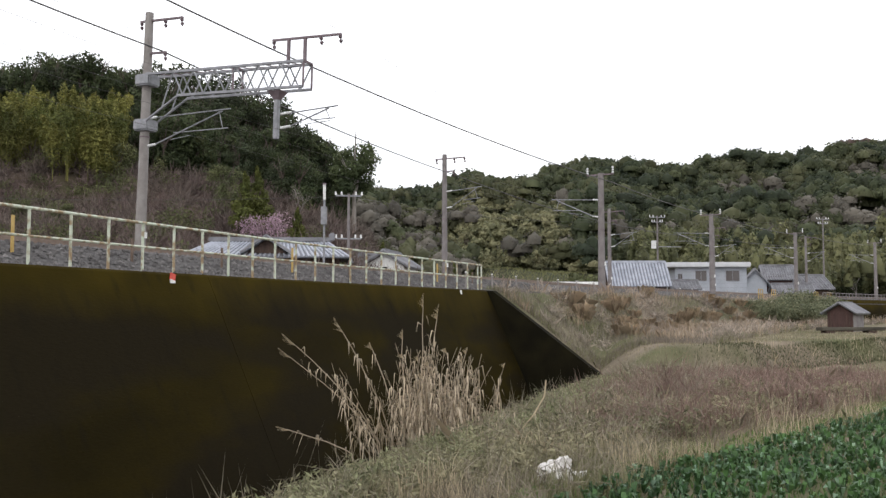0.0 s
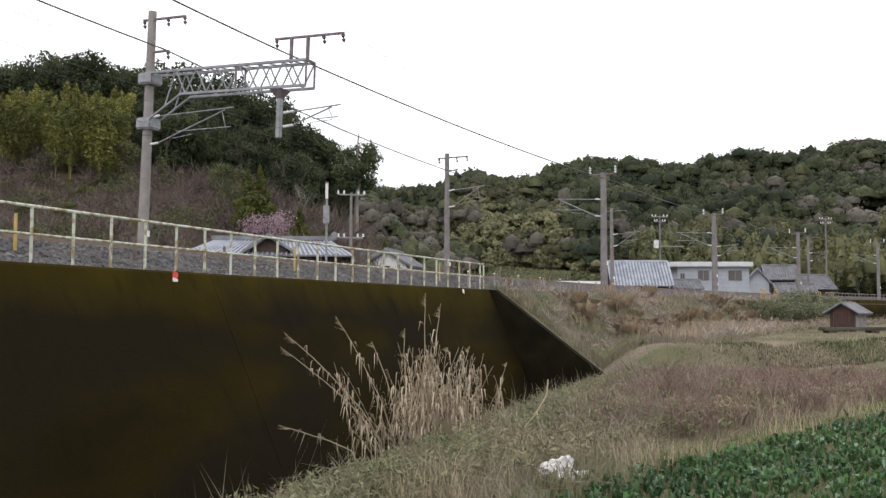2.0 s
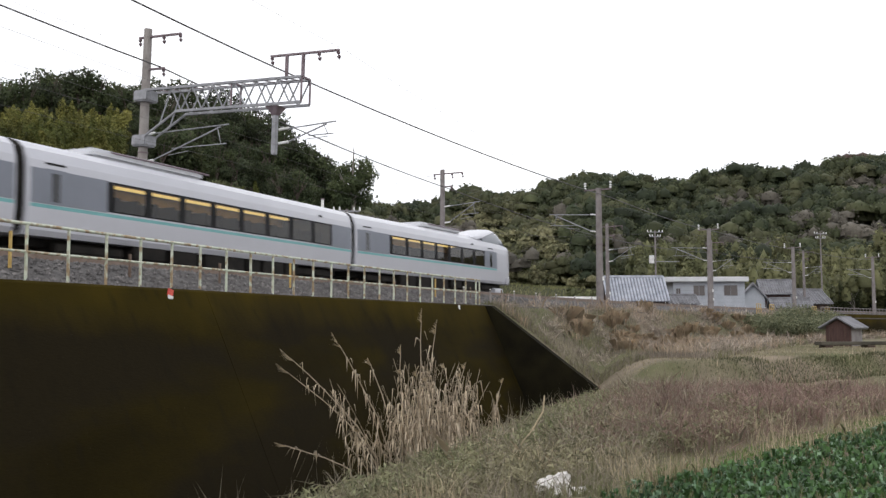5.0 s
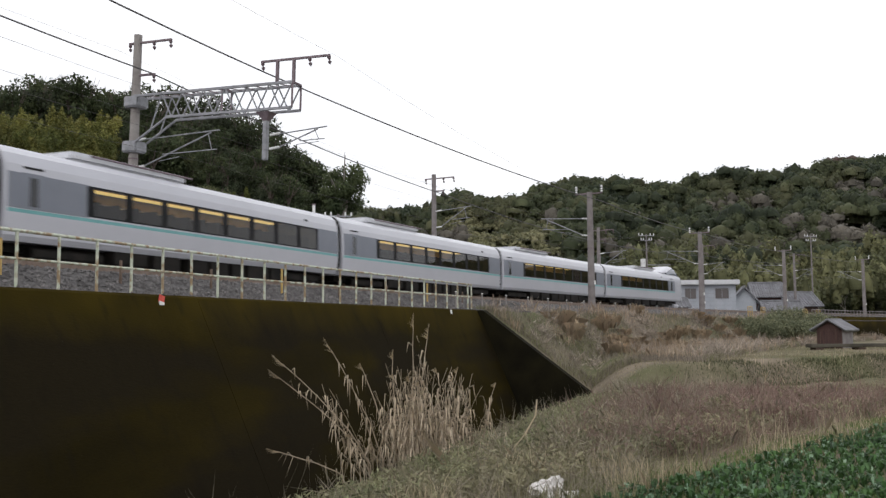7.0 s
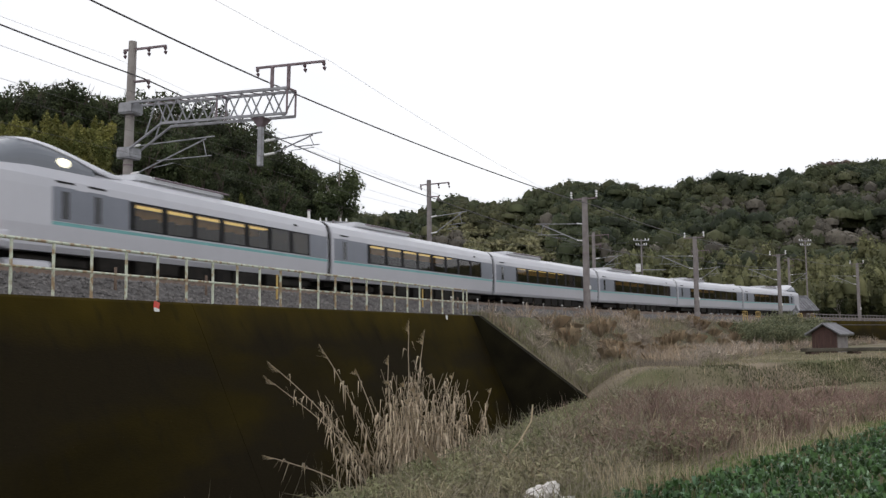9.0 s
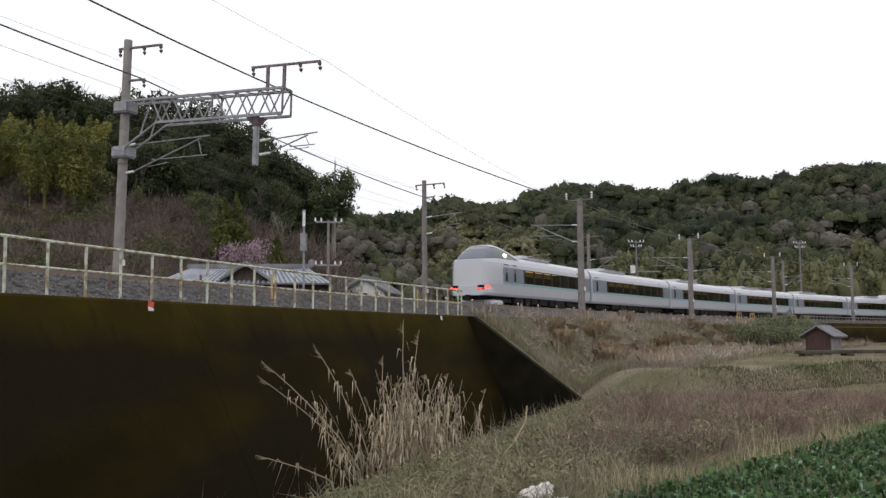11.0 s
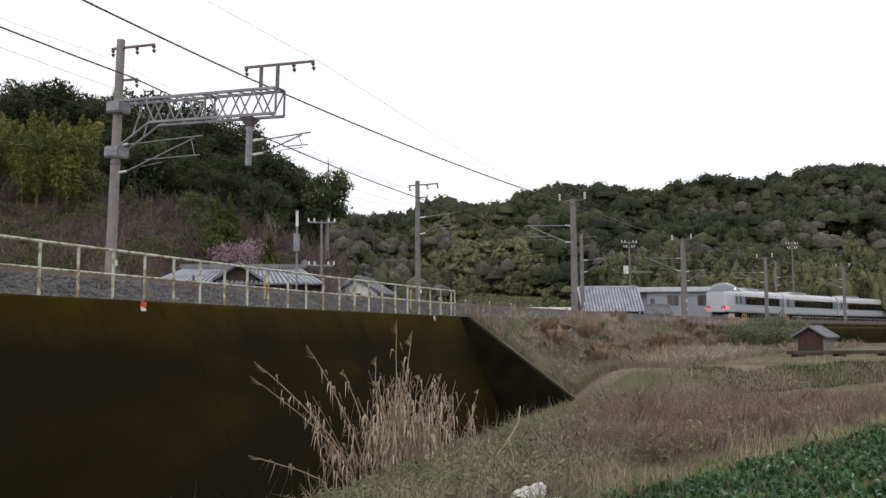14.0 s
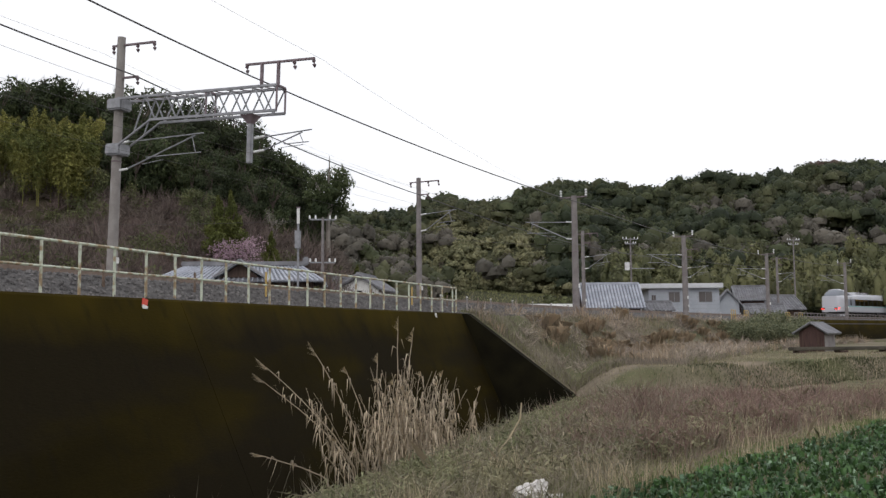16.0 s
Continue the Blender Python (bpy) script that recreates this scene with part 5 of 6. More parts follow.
def leaf_bushes(name, places, material, label, leaves=160, leaf=0.12, category="shrubs", aspect=0.5):
    out = []
    for x, y, hh, rr in places:
        z = height(x, y)
        bl = [(x + RNG.uniform(-0.5, 0.5) * rr, y + RNG.uniform(-0.5, 0.5) * rr, z + hh * RNG.uniform(0.25, 0.7), rr * RNG.uniform(0.4, 0.65), hh * RNG.uniform(0.25, 0.42)) for _ in range(5)]
        out.append(crown_points(leaves, bl, 0.7))
    ob = new(name, cards_mesh(name, np.concatenate([o[0] for o in out]), leaf, material, np.concatenate([o[1] for o in out]), aspect=aspect, rough=0.8))
    return tagged(ob, label, category, kind="stuff")


def scatter(n, fn):
    """n places kept by fn(random) -> tuple or None."""
    out, r = [], random.Random(n)
    while len(out) < n:
        p = fn(r)
        if p:
            out.append(p)
    return out


def slope_place(r):
    u, y = r.uniform(-0.52, 0.0), r.uniform(56, 96)
    if y > 95 - 60 * max(0, u + 0.2):
        return None
    return (u * y, y, r.uniform(1.0, 2.4), r.uniform(1.0, 2.0))


twig_bushes("brown_scrub", scatter(760, slope_place), M_TWIG, "leafless brown scrub covering the lower hillside", 130)
twig_bushes("purple_scrub", scatter(320, slope_place), leafy("purplish_twigs", (0.11, 0.075, 0.07), (0.17, 0.125, 0.115), 0.35, through_light=0.05), "purplish leafless scrub on the lower hillside", 130)
leaf_bushes("hillside_shrubs", scatter(150, slope_place), M_EVER_L, "olive green shrubs among the hillside scrub", 170, 0.13)
leaf_bushes("hedge_shrubs", scatter(70, lambda r: (*at_dir(r.uniform(-0.36, -0.17), r.uniform(50, 56)), r.uniform(0.8, 1.6), r.uniform(0.9, 1.4))), M_EVER, "dark green shrubs behind the track", 220, 0.1)


def dome_shape():
    """A small round body whose points the crowns share."""
    bm = bmesh.new()
    bmesh.ops.create_icosphere(bm, subdivisions=1, radius=1)
    v = np.array([tuple(p.co) for p in bm.verts])
    f = np.array([[q.index for q in p.verts] for p in bm.faces])
    bm.free()
    keep = (v[f].mean(1)[:, 2] > -0.25)
    return v, f[keep]


DOME_V, DOME_F = dome_shape()


def woods(name, n, fn, material, label, leaves, leaf, hi=(5.5, 8.5), wide=(4.0, 6.2)):
    """Crowded crowns: each a few uneven rounded masses covered with sprays of leaves."""
    blobs = []
    for x, y, k in scatter(n, fn):
        z = height(x, y)
        hh, rr = RNG.uniform(*hi) * k, RNG.uniform(*wide) * k
        blobs += [(x + RNG.uniform(-0.6, 0.6) * rr, y + RNG.uniform(-0.6, 0.6) * rr, z + hh * RNG.uniform(0.4, 0.8), rr * RNG.uniform(0.26, 0.50), hh * RNG.uniform(0.18, 0.30)) for _ in range(5)]
    b = np.array(blobs)
    m = len(b)
    sc = np.stack([b[:, 3], b[:, 3], b[:, 4]], 1)
    v = b[:, None, :3] + DOME_V[None] * sc[:, None] * (0.97 + 0.09 * RNG.normal(size=(m, len(DOME_V), 1)))
    d = RNG.normal(size=(m * leaves // 5, 3))
    d[:, 2] = np.abs(d[:, 2]) * 1.1 - 0.3
    d /= np.linalg.norm(d, axis=1)[:, None]
    k = RNG.integers(0, m, len(d))
    c = b[k, :3] + d * sc[k] * RNG.uniform(0.9, 1.3, (len(d), 1))
    me = bpy.data.meshes.new(name)
    base = (np.arange(m) * len(DOME_V))[:, None, None] + DOME_F[None]
    me.from_pydata(v.reshape(-1, 3).tolist(), [], base.reshape(-1, 3).tolist())
    me.polygons.foreach_set("use_smooth", [True] * len(me.polygons))
    me.materials.append(material)
    tagged(new(name, me), label, "woods", kind="stuff")
    ob = new(name + "_leaves", cards_mesh(name + "_leaves", c, leaf * (0.6 + c[:, 1] / 600), material, d, aspect=0.8, rough=0.5))
    return tagged(ob, label.replace("woods", "leaf sprays of the woods", 1), "woods", kind="stuff")


def hill_place(r, lo=150, hi=405, u0=-0.14, u1=0.62, cut=None):
    u, y = r.uniform(u0, u1), lo + (hi - lo) * math.sqrt(r.uniform(0, 1))
    x = u * y
    q = lump(x, y, 60, 77)
    if cut is not None and not cut(u, y, q):
        return None
    return (x, y, r.uniform(0.8, 1.25))


grassy = lambda u, y: 0.03 < u < 0.14 and y < 215
woods("far_woods", 1250, lambda r: hill_place(r, cut=lambda u, y, q: q < 0.25 and y > (215 if u > 0.14 else 315) and not grassy(u, y)), M_FAR, "dark green mixed woods covering the far hills", 125, 0.44)
woods("far_dark_woods", 620, lambda r: hill_place(r, cut=lambda u, y, q: q < -0.1 and y > (190 if u > 0.14 else 330) and not grassy(u, y)), M_FAR_D, "very dark evergreen woods on the far hills", 125, 0.44)
woods("far_olive_woods", 560, lambda r: hill_place(r, cut=lambda u, y, q: q > -0.1 and y > 170 and not grassy(u, y)), M_FAR_O, "olive and brownish woods on the far hills", 125, 0.44)
woods("far_bare_woods", 170, lambda r: hill_place(r, lo=190, hi=300, cut=lambda u, y, q: (q > 0.2 or u < 0.01) and not grassy(u, y)), M_FAR_G, "bare brownish-grey woods on the far hills", 150, 0.4)
woods("ridge_woods", 150, lambda r: hill_place(r, lo=372, hi=392, u0=0.27), leafy("ridge_leaves", (0.075, 0.052, 0.046), (0.115, 0.078, 0.066), 0.4), "brownish trees along the far ridge", 140, 0.45)
woods("far_bamboo", 260, lambda r: hill_place(r, lo=152, hi=205, u0=0.2, u1=0.62), M_FAR_B, "pale yellow-green bamboo grove behind the houses", 170, 0.42, hi=(7, 10), wide=(1.8, 2.6))
woods("valley_shrubs", 170, lambda r: hill_place(r, lo=118, hi=185, u0=0.0, u1=0.6, cut=lambda u, y, q: not (u < 0.14) and not (0.14 < u < 0.43 and y < 153) and not (u >= 0.38 and y < 172)), M_EVER_L, "mixed green shrubs and small trees in the valley", 170, 0.4, hi=(2.2, 4.5), wide=(1.4, 2.4))
woods("slope_shrubs", 620, lambda r: hill_place(r, lo=160, hi=325, u0=0.0, u1=0.17, cut=lambda u, y, q: not grassy(u, y)), leafy("pale_green_scrub", (0.15, 0.155, 0.082), (0.25, 0.235, 0.13), 0.4), "pale green scrub on the valley slope", 110, 0.46, hi=(2, 4), wide=(1.6, 3))


twig_bushes("valley_scrub", scatter(560, lambda r: (lambda u, y: (u * y, y, r.uniform(1.6, 3.4), r.uniform(1.6, 2.8)))(r.uniform(-0.13, 0.03), r.uniform(84, 250))), M_TWIG, "leafless brown scrub in the mouth of the valley", 130)
leaf_bushes("dark_valley_trees", scatter(34, lambda r: (lambda u, y: (u * y, y, r.uniform(3.5, 6.5), r.uniform(2.0, 3.2)) if line_place(u * y, y)[1] < -11 else None)(r.uniform(0.36, 0.6), r.uniform(152, 190))), leafy("shady_leaves", (0.05, 0.062, 0.03), (0.09, 0.10, 0.05), 0.45), "dark evergreen bushes behind the old houses", 900, 0.26)


def blades(name, n, fn, hgt, wid, material, label, category="grass", bend=0.35, kind="stuff"):
    """Upright bent blades, each a narrow two-piece strip, at places given by fn(random)."""
    pts = np.array(scatter(n, fn))
    x, y, k = pts[:, 0], pts[:, 1], pts[:, 2]
    z = terrain(x, y) - 0.03
    h = RNG.uniform(*hgt, len(x)) * k
    a = RNG.uniform(0, 6.28, len(x))
    ln = h * bend * RNG.uniform(0.1, 1.4, len(x))
    w = RNG.uniform(*wid, len(x))
    b = RNG.uniform(0, 3.14, len(x))
    sx, sy = np.cos(b) * w / 2, np.sin(b) * w / 2
    mx, my, mz = x + np.cos(a) * ln * 0.35, y + np.sin(a) * ln * 0.35, z + h * 0.6
    tx, ty, tz = x + np.cos(a) * ln, y + np.sin(a) * ln, z + h * RNG.uniform(0.85, 1.0, len(x))
    q = np.stack([np.stack([x - sx, y - sy, z], 1), np.stack([x + sx, y + sy, z], 1), np.stack([mx + sx * 0.8, my + sy * 0.8, mz], 1),
                  np.stack([tx, ty, tz], 1), np.stack([mx - sx * 0.8, my - sy * 0.8, mz], 1)], 1).reshape(-1, 3)
    ob = new(name, quads(name, q, material, 5))
    return tagged(ob, label, category, kind=kind)


def field_side(x, y):
    """Metres inside the crop field; its edge runs from (1.2, 8.5) to (6.9, 15)."""
    return (x - 1.2) * 0.754 - (y - 8.5) * 0.657


def clumpy(x, y, size, seed):
    return lump(x, y, size, seed)


def near_bank(r, lo=-99, hi=0.2, wmin=11.8):
    y = 8.2 + 27 * r.random() ** 1.3
    x = r.uniform(-0.42, 0.50) * y
    s, w = line_place(x, y)
    if not lo < field_side(x, y) < hi or w < wmin or (s > WALL_END and w < 14.4):
        return None
    return (x, y, 0.7 + 0.5 * r.random())


def bank_with(size, seed, cut, lo=-99, hi=0.2, k=1.0):
    def fn(r):
        p = near_bank(r, lo, hi)
        return (p[0], p[1], p[2] * k * (0.75 + 0.4 * clumpy(p[0], p[1], 1.7, seed + 5))) if p and clumpy(p[0], p[1], size, seed) > cut else None
    return fn


blades("bank_grass_dry", 36000, bank_with(4, 101, -0.5, hi=-0.6), (0.10, 0.32), (0.004, 0.009), M_WEED, "dry brown grass and weeds on the bank")
blades("bank_grass_green", 34000, bank_with(3, 102, -0.1, hi=0.5), (0.10, 0.30), (0.004, 0.011), M_GRASS, "dull green grass mixed through the bank")
blades("bank_straw", 14000, bank_with(2.5, 103, 0.1), (0.25, 0.6), (0.003, 0.007), M_STRAW, "pale straw stems standing in the bank", bend=0.5)
leaf_bushes("bank_herbs", [(x, y, 0.36 * k, 0.28) for x, y, k in scatter(2300, lambda r: (lambda p: p if p and field_side(p[0], p[1]) < -1.0 else None)(near_bank(r)))], leafy("dull_green_herbs", (0.16, 0.155, 0.09), (0.29, 0.265, 0.165), 0.5), "dull green narrow-leaved herbs on the bank", 40, 0.048, "herbs", 0.3)


blades("valley_grass", 7000, lambda r: (lambda u, y: (u * y, y, r.uniform(0.7, 1.2)))(r.uniform(0.015, 0.15), r.uniform(125, 225)), (0.3, 0.7), (0.10, 0.22), leafy("pale_meadow", (0.21, 0.215, 0.10), (0.30, 0.285, 0.15), 0.3, scale=0.08), "pale green terraced meadow in the valley")


blades("trackside_straw", 3500, lambda r: (lambda u, y: (u * y, y, r.uniform(0.5, 1.2)) if lump(u * y, y, 6, 140) > -0.1 else None)(r.uniform(-0.52, -0.2), r.uniform(46, 54)), (0.7, 1.7), (0.015, 0.035), M_WEED, "tall straw-coloured grass behind the ballast", bend=0.3)


def red_strip(r):
    y = r.uniform(12, 29)
    x = r.uniform(0.12, 0.52) * y
    f = field_side(x, y)
    edge = min(1.0, max(0.0, (-f - 0.6) / 2.2)) * min(1.0, max(0.0, (x / y - 0.12) / 0.16)) * min(1.0, max(0.0, (29 - y) / 6))
    return (x, y, (0.7 + 0.5 * r.random()) * (1 + 0.35 * clumpy(x, y, 2.2, 9))) if -14 < f and r.random() < edge * (0.75 + 0.6 * clumpy(x, y, 3.5, 12)) else None


blades("red_weeds", 32000, red_strip, (0.14, 0.40), (0.004, 0.010), M_WEED_R, "tall reddish-brown dead weeds beside the field", bend=0.18)
blades("red_weed_straw", 6000, red_strip, (0.2, 0.5), (0.005, 0.010), M_WEED, "pale dead stalks among the reddish weeds", bend=0.2)


blades("verge_grass", 16000, lambda r: (lambda y, x: (x, y, 1.0) if -1.7 < field_side(x, y) < 0.15 and r.random() < 1.1 + 0.6 * field_side(x, y) + 0.5 * lump(x, y, 1.5, 160) + 0.3 else None)(r.uniform(7.5, 20), r.uniform(0.3, 10)), (0.03, 0.10), (0.005, 0.011), leafy("cropped_verge", (0.21, 0.215, 0.10), (0.33, 0.31, 0.17), 0.4, scale=1.0), "short pale green grass verge beside the crop")


def terrace_place(r):
    x, y = r.uniform(5, 38), 30 + 42 * r.random() ** 1.6
    e = (x - 10.4) * -0.63 + (y - 37.8) * 0.777
    s, w = line_place(x, y)
    return (x, y, r.uniform(0.7, 1.2)) if w > 11 and e > -5 else None


blades("terrace_grass", 36000, terrace_place, (0.05, 0.14), (0.015, 0.035), leafy("pale_dry_turf", (0.25, 0.22, 0.14), (0.36, 0.315, 0.21), 0.35), "short pale dry turf on the terraces")


M_SHRUB = leafy("shrub_leaves", (0.12, 0.135, 0.08), (0.205, 0.21, 0.125), 0.35, scale=0.8)


def terrace_bank(r):
    x, y = r.uniform(8, 34), r.uniform(34, 58)
    e = (x - 10.4) * -0.63 + (y - 37.8) * 0.777
    return (x, y, r.uniform(0.7, 1.2)) if -1.1 < e < 0.35 and r.random() < (x - 8.5) / 6 else None


blades("terrace_bank_grass", 15000, terrace_bank, (0.06, 0.18), (0.015, 0.03), leafy("shady_bank_grass", (0.065, 0.075, 0.038), (0.12, 0.125, 0.062), 0.35), "dark green grass on the terrace bank")
blades("terrace_bank_straw", 220, terrace_bank, (0.25, 0.6), (0.015, 0.03), M_STRAW, "pale tufts on the terrace bank")


def embank(r, s0=-0.2, s1=86):
    s, w = s0 + (s1 - s0) * r.random() ** 1.2, r.uniform(8.4, 19.0)
    x, y = on_line(s, w)
    return (x, y, r.uniform(0.7, 1.25))


def embank_with(size, seed, cut):
    def fn(r):
        p = embank(r)
        return p if clumpy(p[0], p[1], size, seed) > cut else None
    return fn


blades("embankment_weeds", 70000, embank_with(7, 121, -0.6), (0.10, 0.38), (0.008, 0.019), leafy("grey_brown_weeds", (0.21, 0.18, 0.145), (0.32, 0.275, 0.225), 0.4, scale=0.4), "grey-brown dead weeds on the railway embankment")
blades("embankment_green", 42000, embank_with(6, 122, -0.15), (0.10, 0.36), (0.009, 0.022), M_GRASS, "dull green grass on the railway embankment")
blades("embankment_straw", 4500, embank_with(5, 127, 0.6), (0.35, 0.95), (0.012, 0.025), leafy("orange_straw", (0.36, 0.27, 0.19), (0.48, 0.38, 0.28), 0.35), "orange-straw pampas tufts on the embankment", bend=0.4)
leaf_bushes("embankment_shrubs", [(*on_line(s, w), h, rr) for s, w, h, rr in ((50, 12.2, 2.4, 2.0), (47, 13.2, 2.0, 1.8), (52, 14.6, 2.0, 2.0), (56, 15.0, 2.0, 2.0), (62, 11.5, 2.8, 2.2), (58, 12.5, 2.6, 2.3), (54, 12.8, 2.2, 1.8), (66, 11.2, 2.8, 2.4), (70, 12.0, 2.8, 2.4), (75, 12.0, 2.6, 2.3), (61, 14.0, 2.2, 2.2), (66, 14.5, 2.3, 2.2), (71, 14.5, 2.1, 2.2), (79, 12.3, 2.2, 2.0))], M_SHRUB, "rounded grey-green shrubs at the embankment foot", 2200, 0.12)
leaf_bushes("foot_thicket", [(x, y, 0.36 * k, 0.4) for x, y, k in scatter(120, lambda r: (lambda s, w: (*on_line(s, w), r.uniform(0.7, 1.3)))(r.uniform(-24, -9), r.uniform(17.0, 18.6)))], leafy("thicket_leaves", (0.12, 0.125, 0.065), (0.22, 0.21, 0.115), 0.5), "green thicket along the foot of the wall", 150, 0.05)
M_EDGE = leafy("willowy_leaves", (0.15, 0.165, 0.085), (0.28, 0.275, 0.16), 0.5, scale=1.2)
leaf_bushes("edge_thicket", [(x, y, 0.42 * k, 0.32) for x, y, k in scatter(330, lambda r: (lambda s, w: (*on_line(s, w), r.uniform(0.6, 1.25)))(-38 + 22 * r.random(), r.uniform(17.0, 19.6)))], M_EDGE, "willowy green herbs along the brink of the bank", 150, 0.05, "herbs", 0.22)
twig_bushes("edge_twigs", [(x, y, 0.5 * k, 0.34) for x, y, k in scatter(360, lambda r: (lambda s, w: (*on_line(s, w), r.uniform(0.6, 1.25)))(-38 + 30 * r.random(), r.uniform(17.2, 21.5)))], M_WEED, "tangled dry brown stems along the brink", 70)
twig_bushes("red_weed_tangle", [(x, y, 0.42 * k, 0.4) for x, y, k in scatter(900, red_strip)], M_WEED_R, "tangled reddish dead weed stems beside the field", 60)
twig_bushes("embankment_tangle", [(x, y, 0.8 * k, 0.8) for x, y, k in scatter(150, lambda r: embank(r, 1, 70))], leafy("grey_mauve_stems", (0.27, 0.225, 0.185), (0.40, 0.34, 0.28), 0.35, through_light=0.05), "grey-brown leafless brush on the embankment", 110)


def pampas(name, spots, n, tall, material, label):
    """Fountain tufts of arching straw."""
    out = []
    for x, y, k in spots:
        z = height(x, y)
        a, el = RNG.uniform(0, 6.28, n), RNG.uniform(0.1, 1.0, n)
        h = tall * k * RNG.uniform(0.5, 1.0, n)
        o = np.stack([x + RNG.normal(0, 0.22, n), y + RNG.normal(0, 0.22, n), np.full(n, z - 0.05)], 1)
        dr = np.stack([np.cos(a), np.sin(a)], 1) * (h * el * 0.75)[:, None]
        mid = o + np.concatenate([dr * 0.35, (h * 0.7)[:, None]], 1)
        tip = o + np.concatenate([dr, (h * (1.0 - 0.45 * el))[:, None]], 1)
        sd = np.stack([-np.sin(a), np.cos(a), 0 * a], 1) * 0.011
        out.append(np.stack([o - sd * 0.6, o + sd * 0.6, mid + sd, tip, mid - sd], 1).reshape(-1, 3))
    return tagged(new(name, quads(name, np.concatenate(out), material, 5)), label, "grass", kind="stuff")


def pampas_spot(r):
    s, w = r.uniform(6, 60), r.uniform(8.8, 14.0)
    x, y = on_line(s, w)
    return (x, y, r.uniform(0.6, 1.2)) if lump(x, y, 7, 151) > 0.15 else None


pampas("pampas_tufts", scatter(40, pampas_spot), 42, 1.15, leafy("orange_pampas", (0.48, 0.37, 0.25), (0.62, 0.50, 0.36), 0.3, through_light=0.4), "orange-straw pampas tufts on the embankment slope")


# ---- the crop field ----
def crop():
    pts = []
    r = random.Random(17)
    for i in range(110):
        for j in range(112):
            f, g = 0.12 + i * 0.135 + r.uniform(-0.05, 0.05), -8 + j * 0.16 + r.uniform(-0.06, 0.06)
            x, y = 1.2 + f * 0.754 + g * 0.657, 8.5 - f * 0.657 + g * 0.754
            if y < 4.5 or y > 22 or x > 0.6 * y + 1 or x < -0.1 or (clumpy(x, y, 2.6, 66) < -0.7 and f > 1.5 and r.random() < 0.5) or (i % 6 == 5 and f > 0.5 and r.random() < 0.65):
                continue
            pts.append((x, y, r.uniform(0.75, 1.3)))
    dark, pale = [], []
    for x, y, k in pts:
        z = height(x, y)
        for q in range(10):
            a = q * 2.4 + r.uniform(-0.4, 0.4)
            ln, rise = k * r.uniform(0.03, 0.06), k * r.uniform(0.04, 0.12)
            d, sd = np.array([math.cos(a), math.sin(a), 0]), np.array([-math.sin(a), math.cos(a), r.uniform(-0.4, 0.4)])
            o = np.array([x, y, z + 0.02])
            m, t = o + d * ln * 0.55 + np.array([0, 0, rise]), o + d * ln * 1.15 + np.array([0, 0, rise * r.uniform(0.5, 1.1)])
            w = k * r.uniform(0.013, 0.025)
            # a random share of the leaves carries the painted highlight
            (pale if r.random() < 0.14 else dark).append([o, m + sd * w, t, m - sd * w])
    ob = tagged(new("crop_leaves", quads("crop_leaves", np.array(dark).reshape(-1, 3), M_CROP)), "dense dark green leafy vegetable crop in the field", "crop", kind="stuff")
    tagged(new("crop_highlights", quads("crop_highlights", np.array(pale).reshape(-1, 3), M_CROP_L)), "paler leaves painted as highlights in the vegetable crop", "crop", kind="stuff")


crop()
blades("field_grass", 26000, lambda r: (lambda x, y: (x, y, 1.0) if field_side(x, y) > -0.6 else None)(r.uniform(0.5, 9), r.uniform(5, 19)), (0.04, 0.13), (0.006, 0.014), leafy("fresh_grass", (0.085, 0.16, 0.042), (0.145, 0.23, 0.068), 0.35), "fresh short grass between the crop rows")


# ---- the dead reeds in front of the wall ----
M_REED = leafy("dead_reed_stalk", (0.33, 0.265, 0.19), (0.50, 0.42, 0.32), 0.3, through_light=0.05)


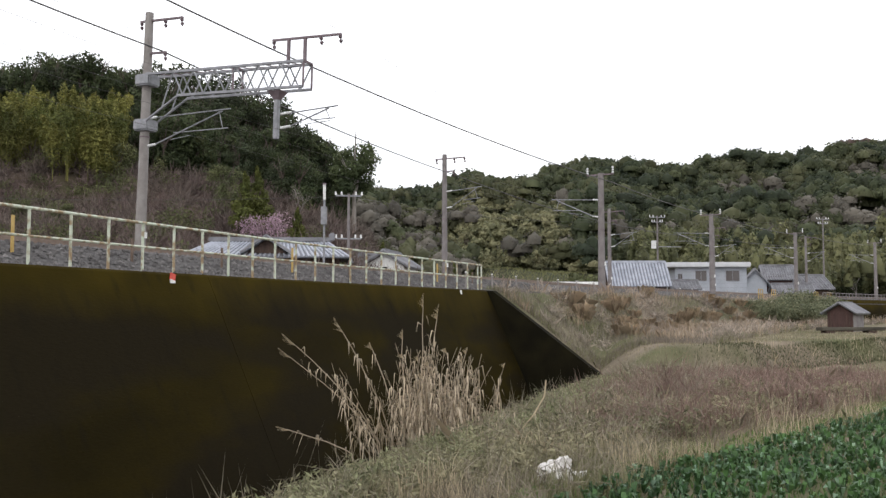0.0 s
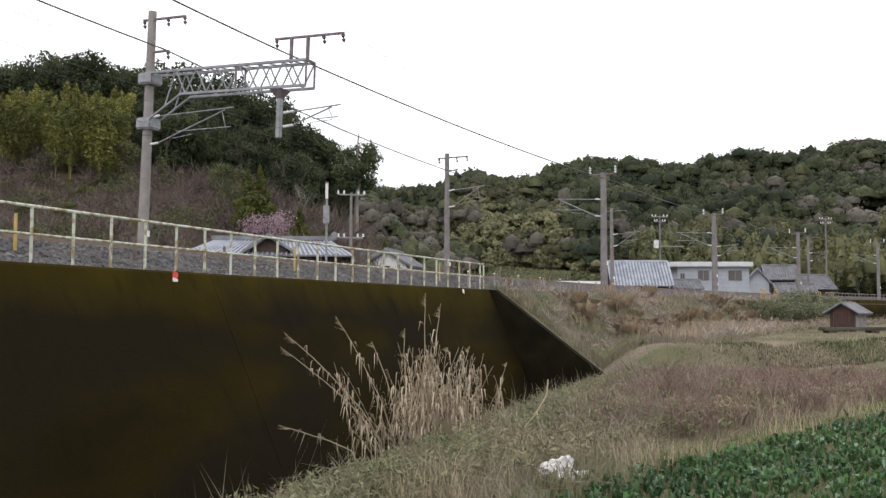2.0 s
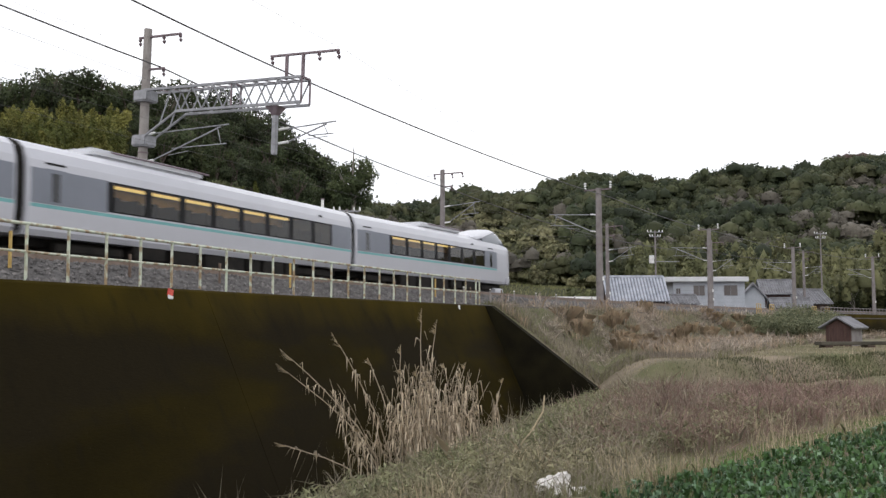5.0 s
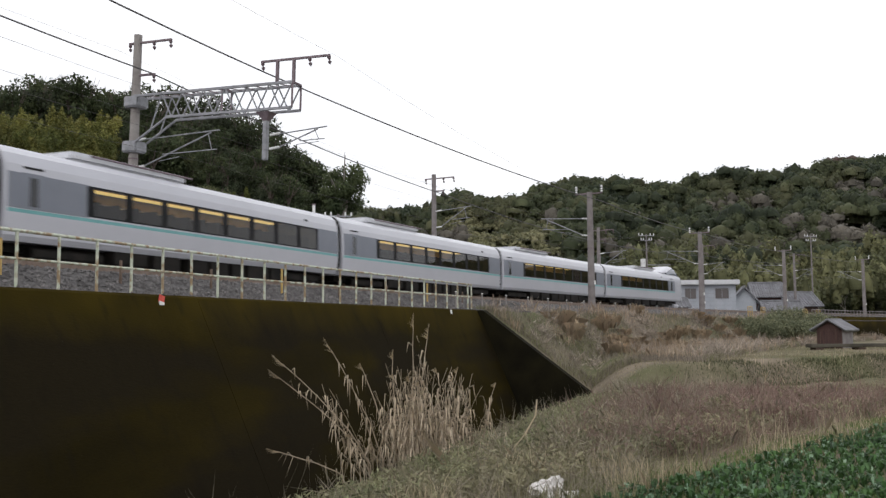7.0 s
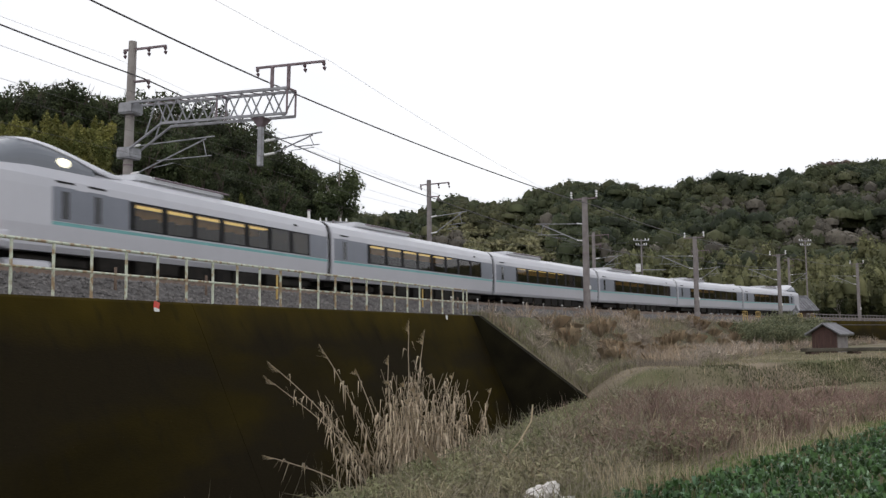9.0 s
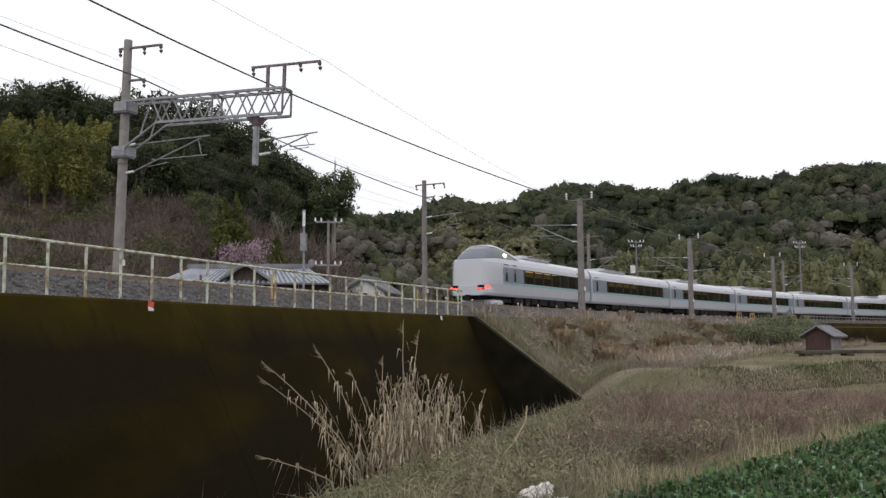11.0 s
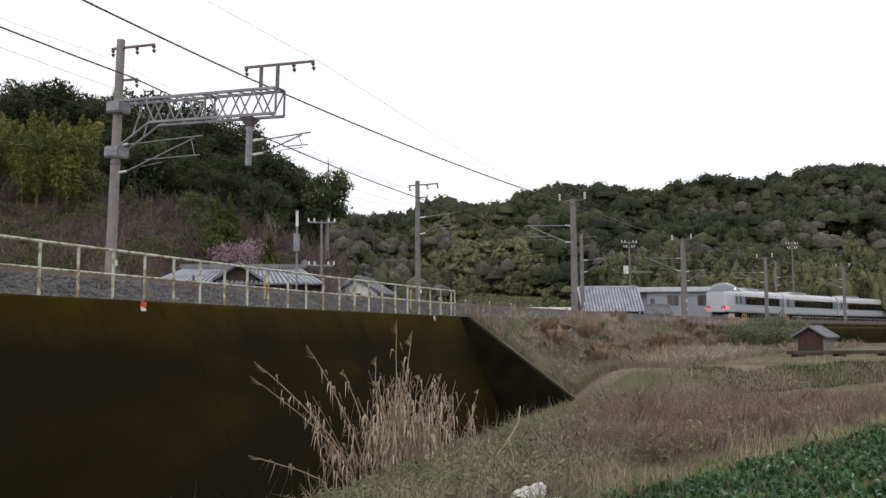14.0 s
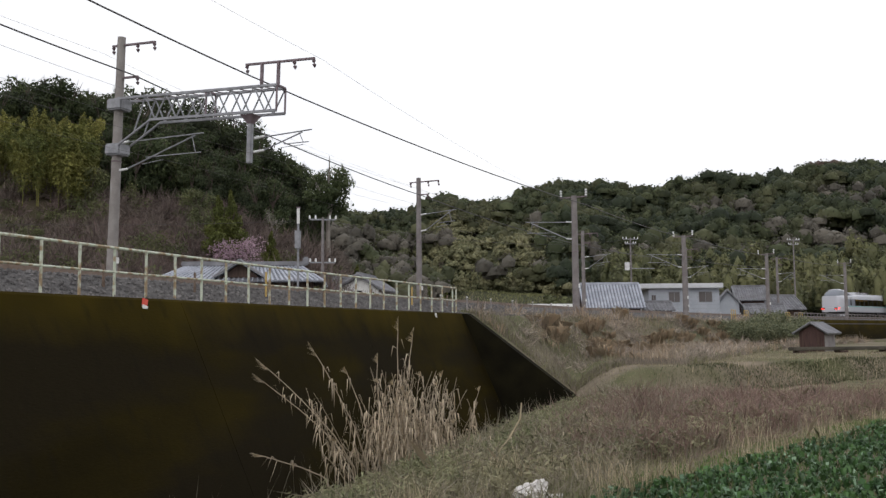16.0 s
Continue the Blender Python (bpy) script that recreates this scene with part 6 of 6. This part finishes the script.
def reeds():
    t = thing("reed_clump", (-0.35, 14.0, height(-0.35, 14.0) + 0.2), "clump of tall dead straw-coloured reeds before the wall", "reeds")
    r = random.Random(23)
    leaves, plumes = [], []

    def reed(bx, by, dx, dy, h, plume, rad=0.008, nleaf=7):
        last = Vector((bx, by, -0.35))
        path = [last]
        for i in range(1, 8):
            f = i / 7
            p = Vector((bx + dx * f ** 1.5, by + dy * f ** 1.5, h * f)) + Vector((r.uniform(-1, 1), r.uniform(-1, 1), 0)) * 0.012
            path.append(p)
        part("stalk", tube(path, [rad * (1.1 - 0.08 * i) for i in range(8)], 4), M_REED, t)
        for _ in range(nleaf):
            f = r.uniform(0.3, 0.95)
            k = min(6, int(f * 7))
            o = path[k].lerp(path[k + 1], f * 7 - k)
            a, ln = r.uniform(0, 6.28), r.uniform(0.12, 0.38)
            d = Vector((math.cos(a), math.sin(a), 0))
            sd = Vector((-d.y, d.x, 0)) * r.uniform(0.006, 0.014)
            m = o + d * ln * 0.3 + Vector((0, 0, r.uniform(-0.02, 0.06)))
            e = o + d * ln * r.uniform(0.35, 0.7) - Vector((0, 0, ln * r.uniform(0.3, 1.0)))
            leaves.append([o - sd * 0.5, m - sd, e, m + sd])
        if plume:
            bm = bmesh.new()
            ax = (path[-1] - path[-2]).normalized()
            for i in range(46):
                f = i / 46
                o = path[-1] - ax * 0.05 + ax * plume * f
                d = Vector((-0.6 + r.uniform(-0.5, 0.5), r.uniform(-0.6, 0.6), -0.35)) + ax * 0.8
                e = o + d * (0.11 * (1.1 - f))
                q = Vector((d.z, d.x, -d.y)).normalized() * 0.006
                bm.faces.new([bm.verts.new(v) for v in (o - q, o + q, e)])
            plumes.append(bm)
    # the tall ones that lean towards the open side
    for bx, dx, h, pl in ((-0.55, -1.40, 1.45, 0.24), (-0.50, -1.30, 1.66, 0.26), (-0.35, -0.80, 1.85, 0.26), (0.02, 0.06, 2.20, 0.22), (0.10, 0.16, 2.05, 0.22), (-0.20, -0.05, 1.75, 0.15),
                          (-0.25, -0.42, 1.6, 0.12), (0.35, 0.35, 1.55, 0.1), (-0.9, -1.0, 0.42, 0.2)):
        reed(bx, r.uniform(-0.3, 0.3), dx, r.uniform(-0.1, 0.1), h, pl, 0.010, 12)
    for k in range(125):
        bx = r.gauss(0.24, 0.44)
        reed(bx, r.uniform(-0.4, 0.4), bx * 0.3 + r.gauss(0.0, 0.26), r.uniform(-0.3, 0.3), r.uniform(0.5, 1.65) * (1.05 - 0.22 * abs(bx)), 0.08 if r.random() < 0.15 else 0, 0.006, 13)
    lv = new("dead_foliage", quads("dead_foliage", np.array([[tuple(p) for p in q] for q in leaves]).reshape(-1, 3), leafy("pale_dry_reed", (0.42, 0.34, 0.24), (0.60, 0.51, 0.39), 0.35)))
    lv.parent = t
    lv["kind"] = "stuff"
    for bm in plumes:
        part("plume", bm, M_STRAW, t, "feathery seed plume")


reeds()


def loose_stick():
    t = thing("dry_stick", (0.8, 12.4, height(0.8, 12.4)), "bent pale dry reed stalk leaning in the grass", "stick")
    bm = bmesh.new()
    for a, b in (((0, 0, 0.05), (0.36, 0, 0.48)), ((0.36, 0, 0.48), (0.5, 0, 0.72)), ((0.5, 0, 0.72), (0.52, 0, 0.92))):
        rod(bm, a, b, 0.011, 0.009, n=6)
    part("stalk", bm, M_STRAW, t)


loose_stick()


def crumpled_bag():
    x, y = 1.09, 9.25
    t = thing("plastic_sheet", (x, y, height(x, y)), "crumpled dirty white plastic sheet lying in the grass", "plastic sheet", turn=20)
    bm = bmesh.new()
    bmesh.ops.create_icosphere(bm, subdivisions=4, radius=0.16)
    for v in bm.verts:
        p = v.co.copy()
        q = noise.noise(p * 9) * 0.5 + noise.noise(p * 22) * 0.28
        ridge = abs(noise.noise(p * 14 + Vector((3, 1, 7))))
        v.co = Vector((p.x * 1.2, p.y * 0.95, p.z * 0.9 + 0.05 * noise.noise(p * 6 + Vector((5, 0, 0))))) * (1.05 + q * 0.75 - ridge * 0.75)
        v.co.z = max(v.co.z + 0.09, 0.0)
    part("crumpled_sheet", bm, M_BAG, t)
    tail = bmesh.new()
    bmesh.ops.create_icosphere(tail, subdivisions=3, radius=0.06)
    for v in tail.verts:
        p = v.co.copy()
        v.co = Vector((p.x * 2.4 + 0.2, p.y, max(p.z * 0.7 + 0.05, 0))) * (1 + noise.noise(p * 30) * 0.25)
    part("loose_end", tail, M_BAG, t)


crumpled_bag()


motions()
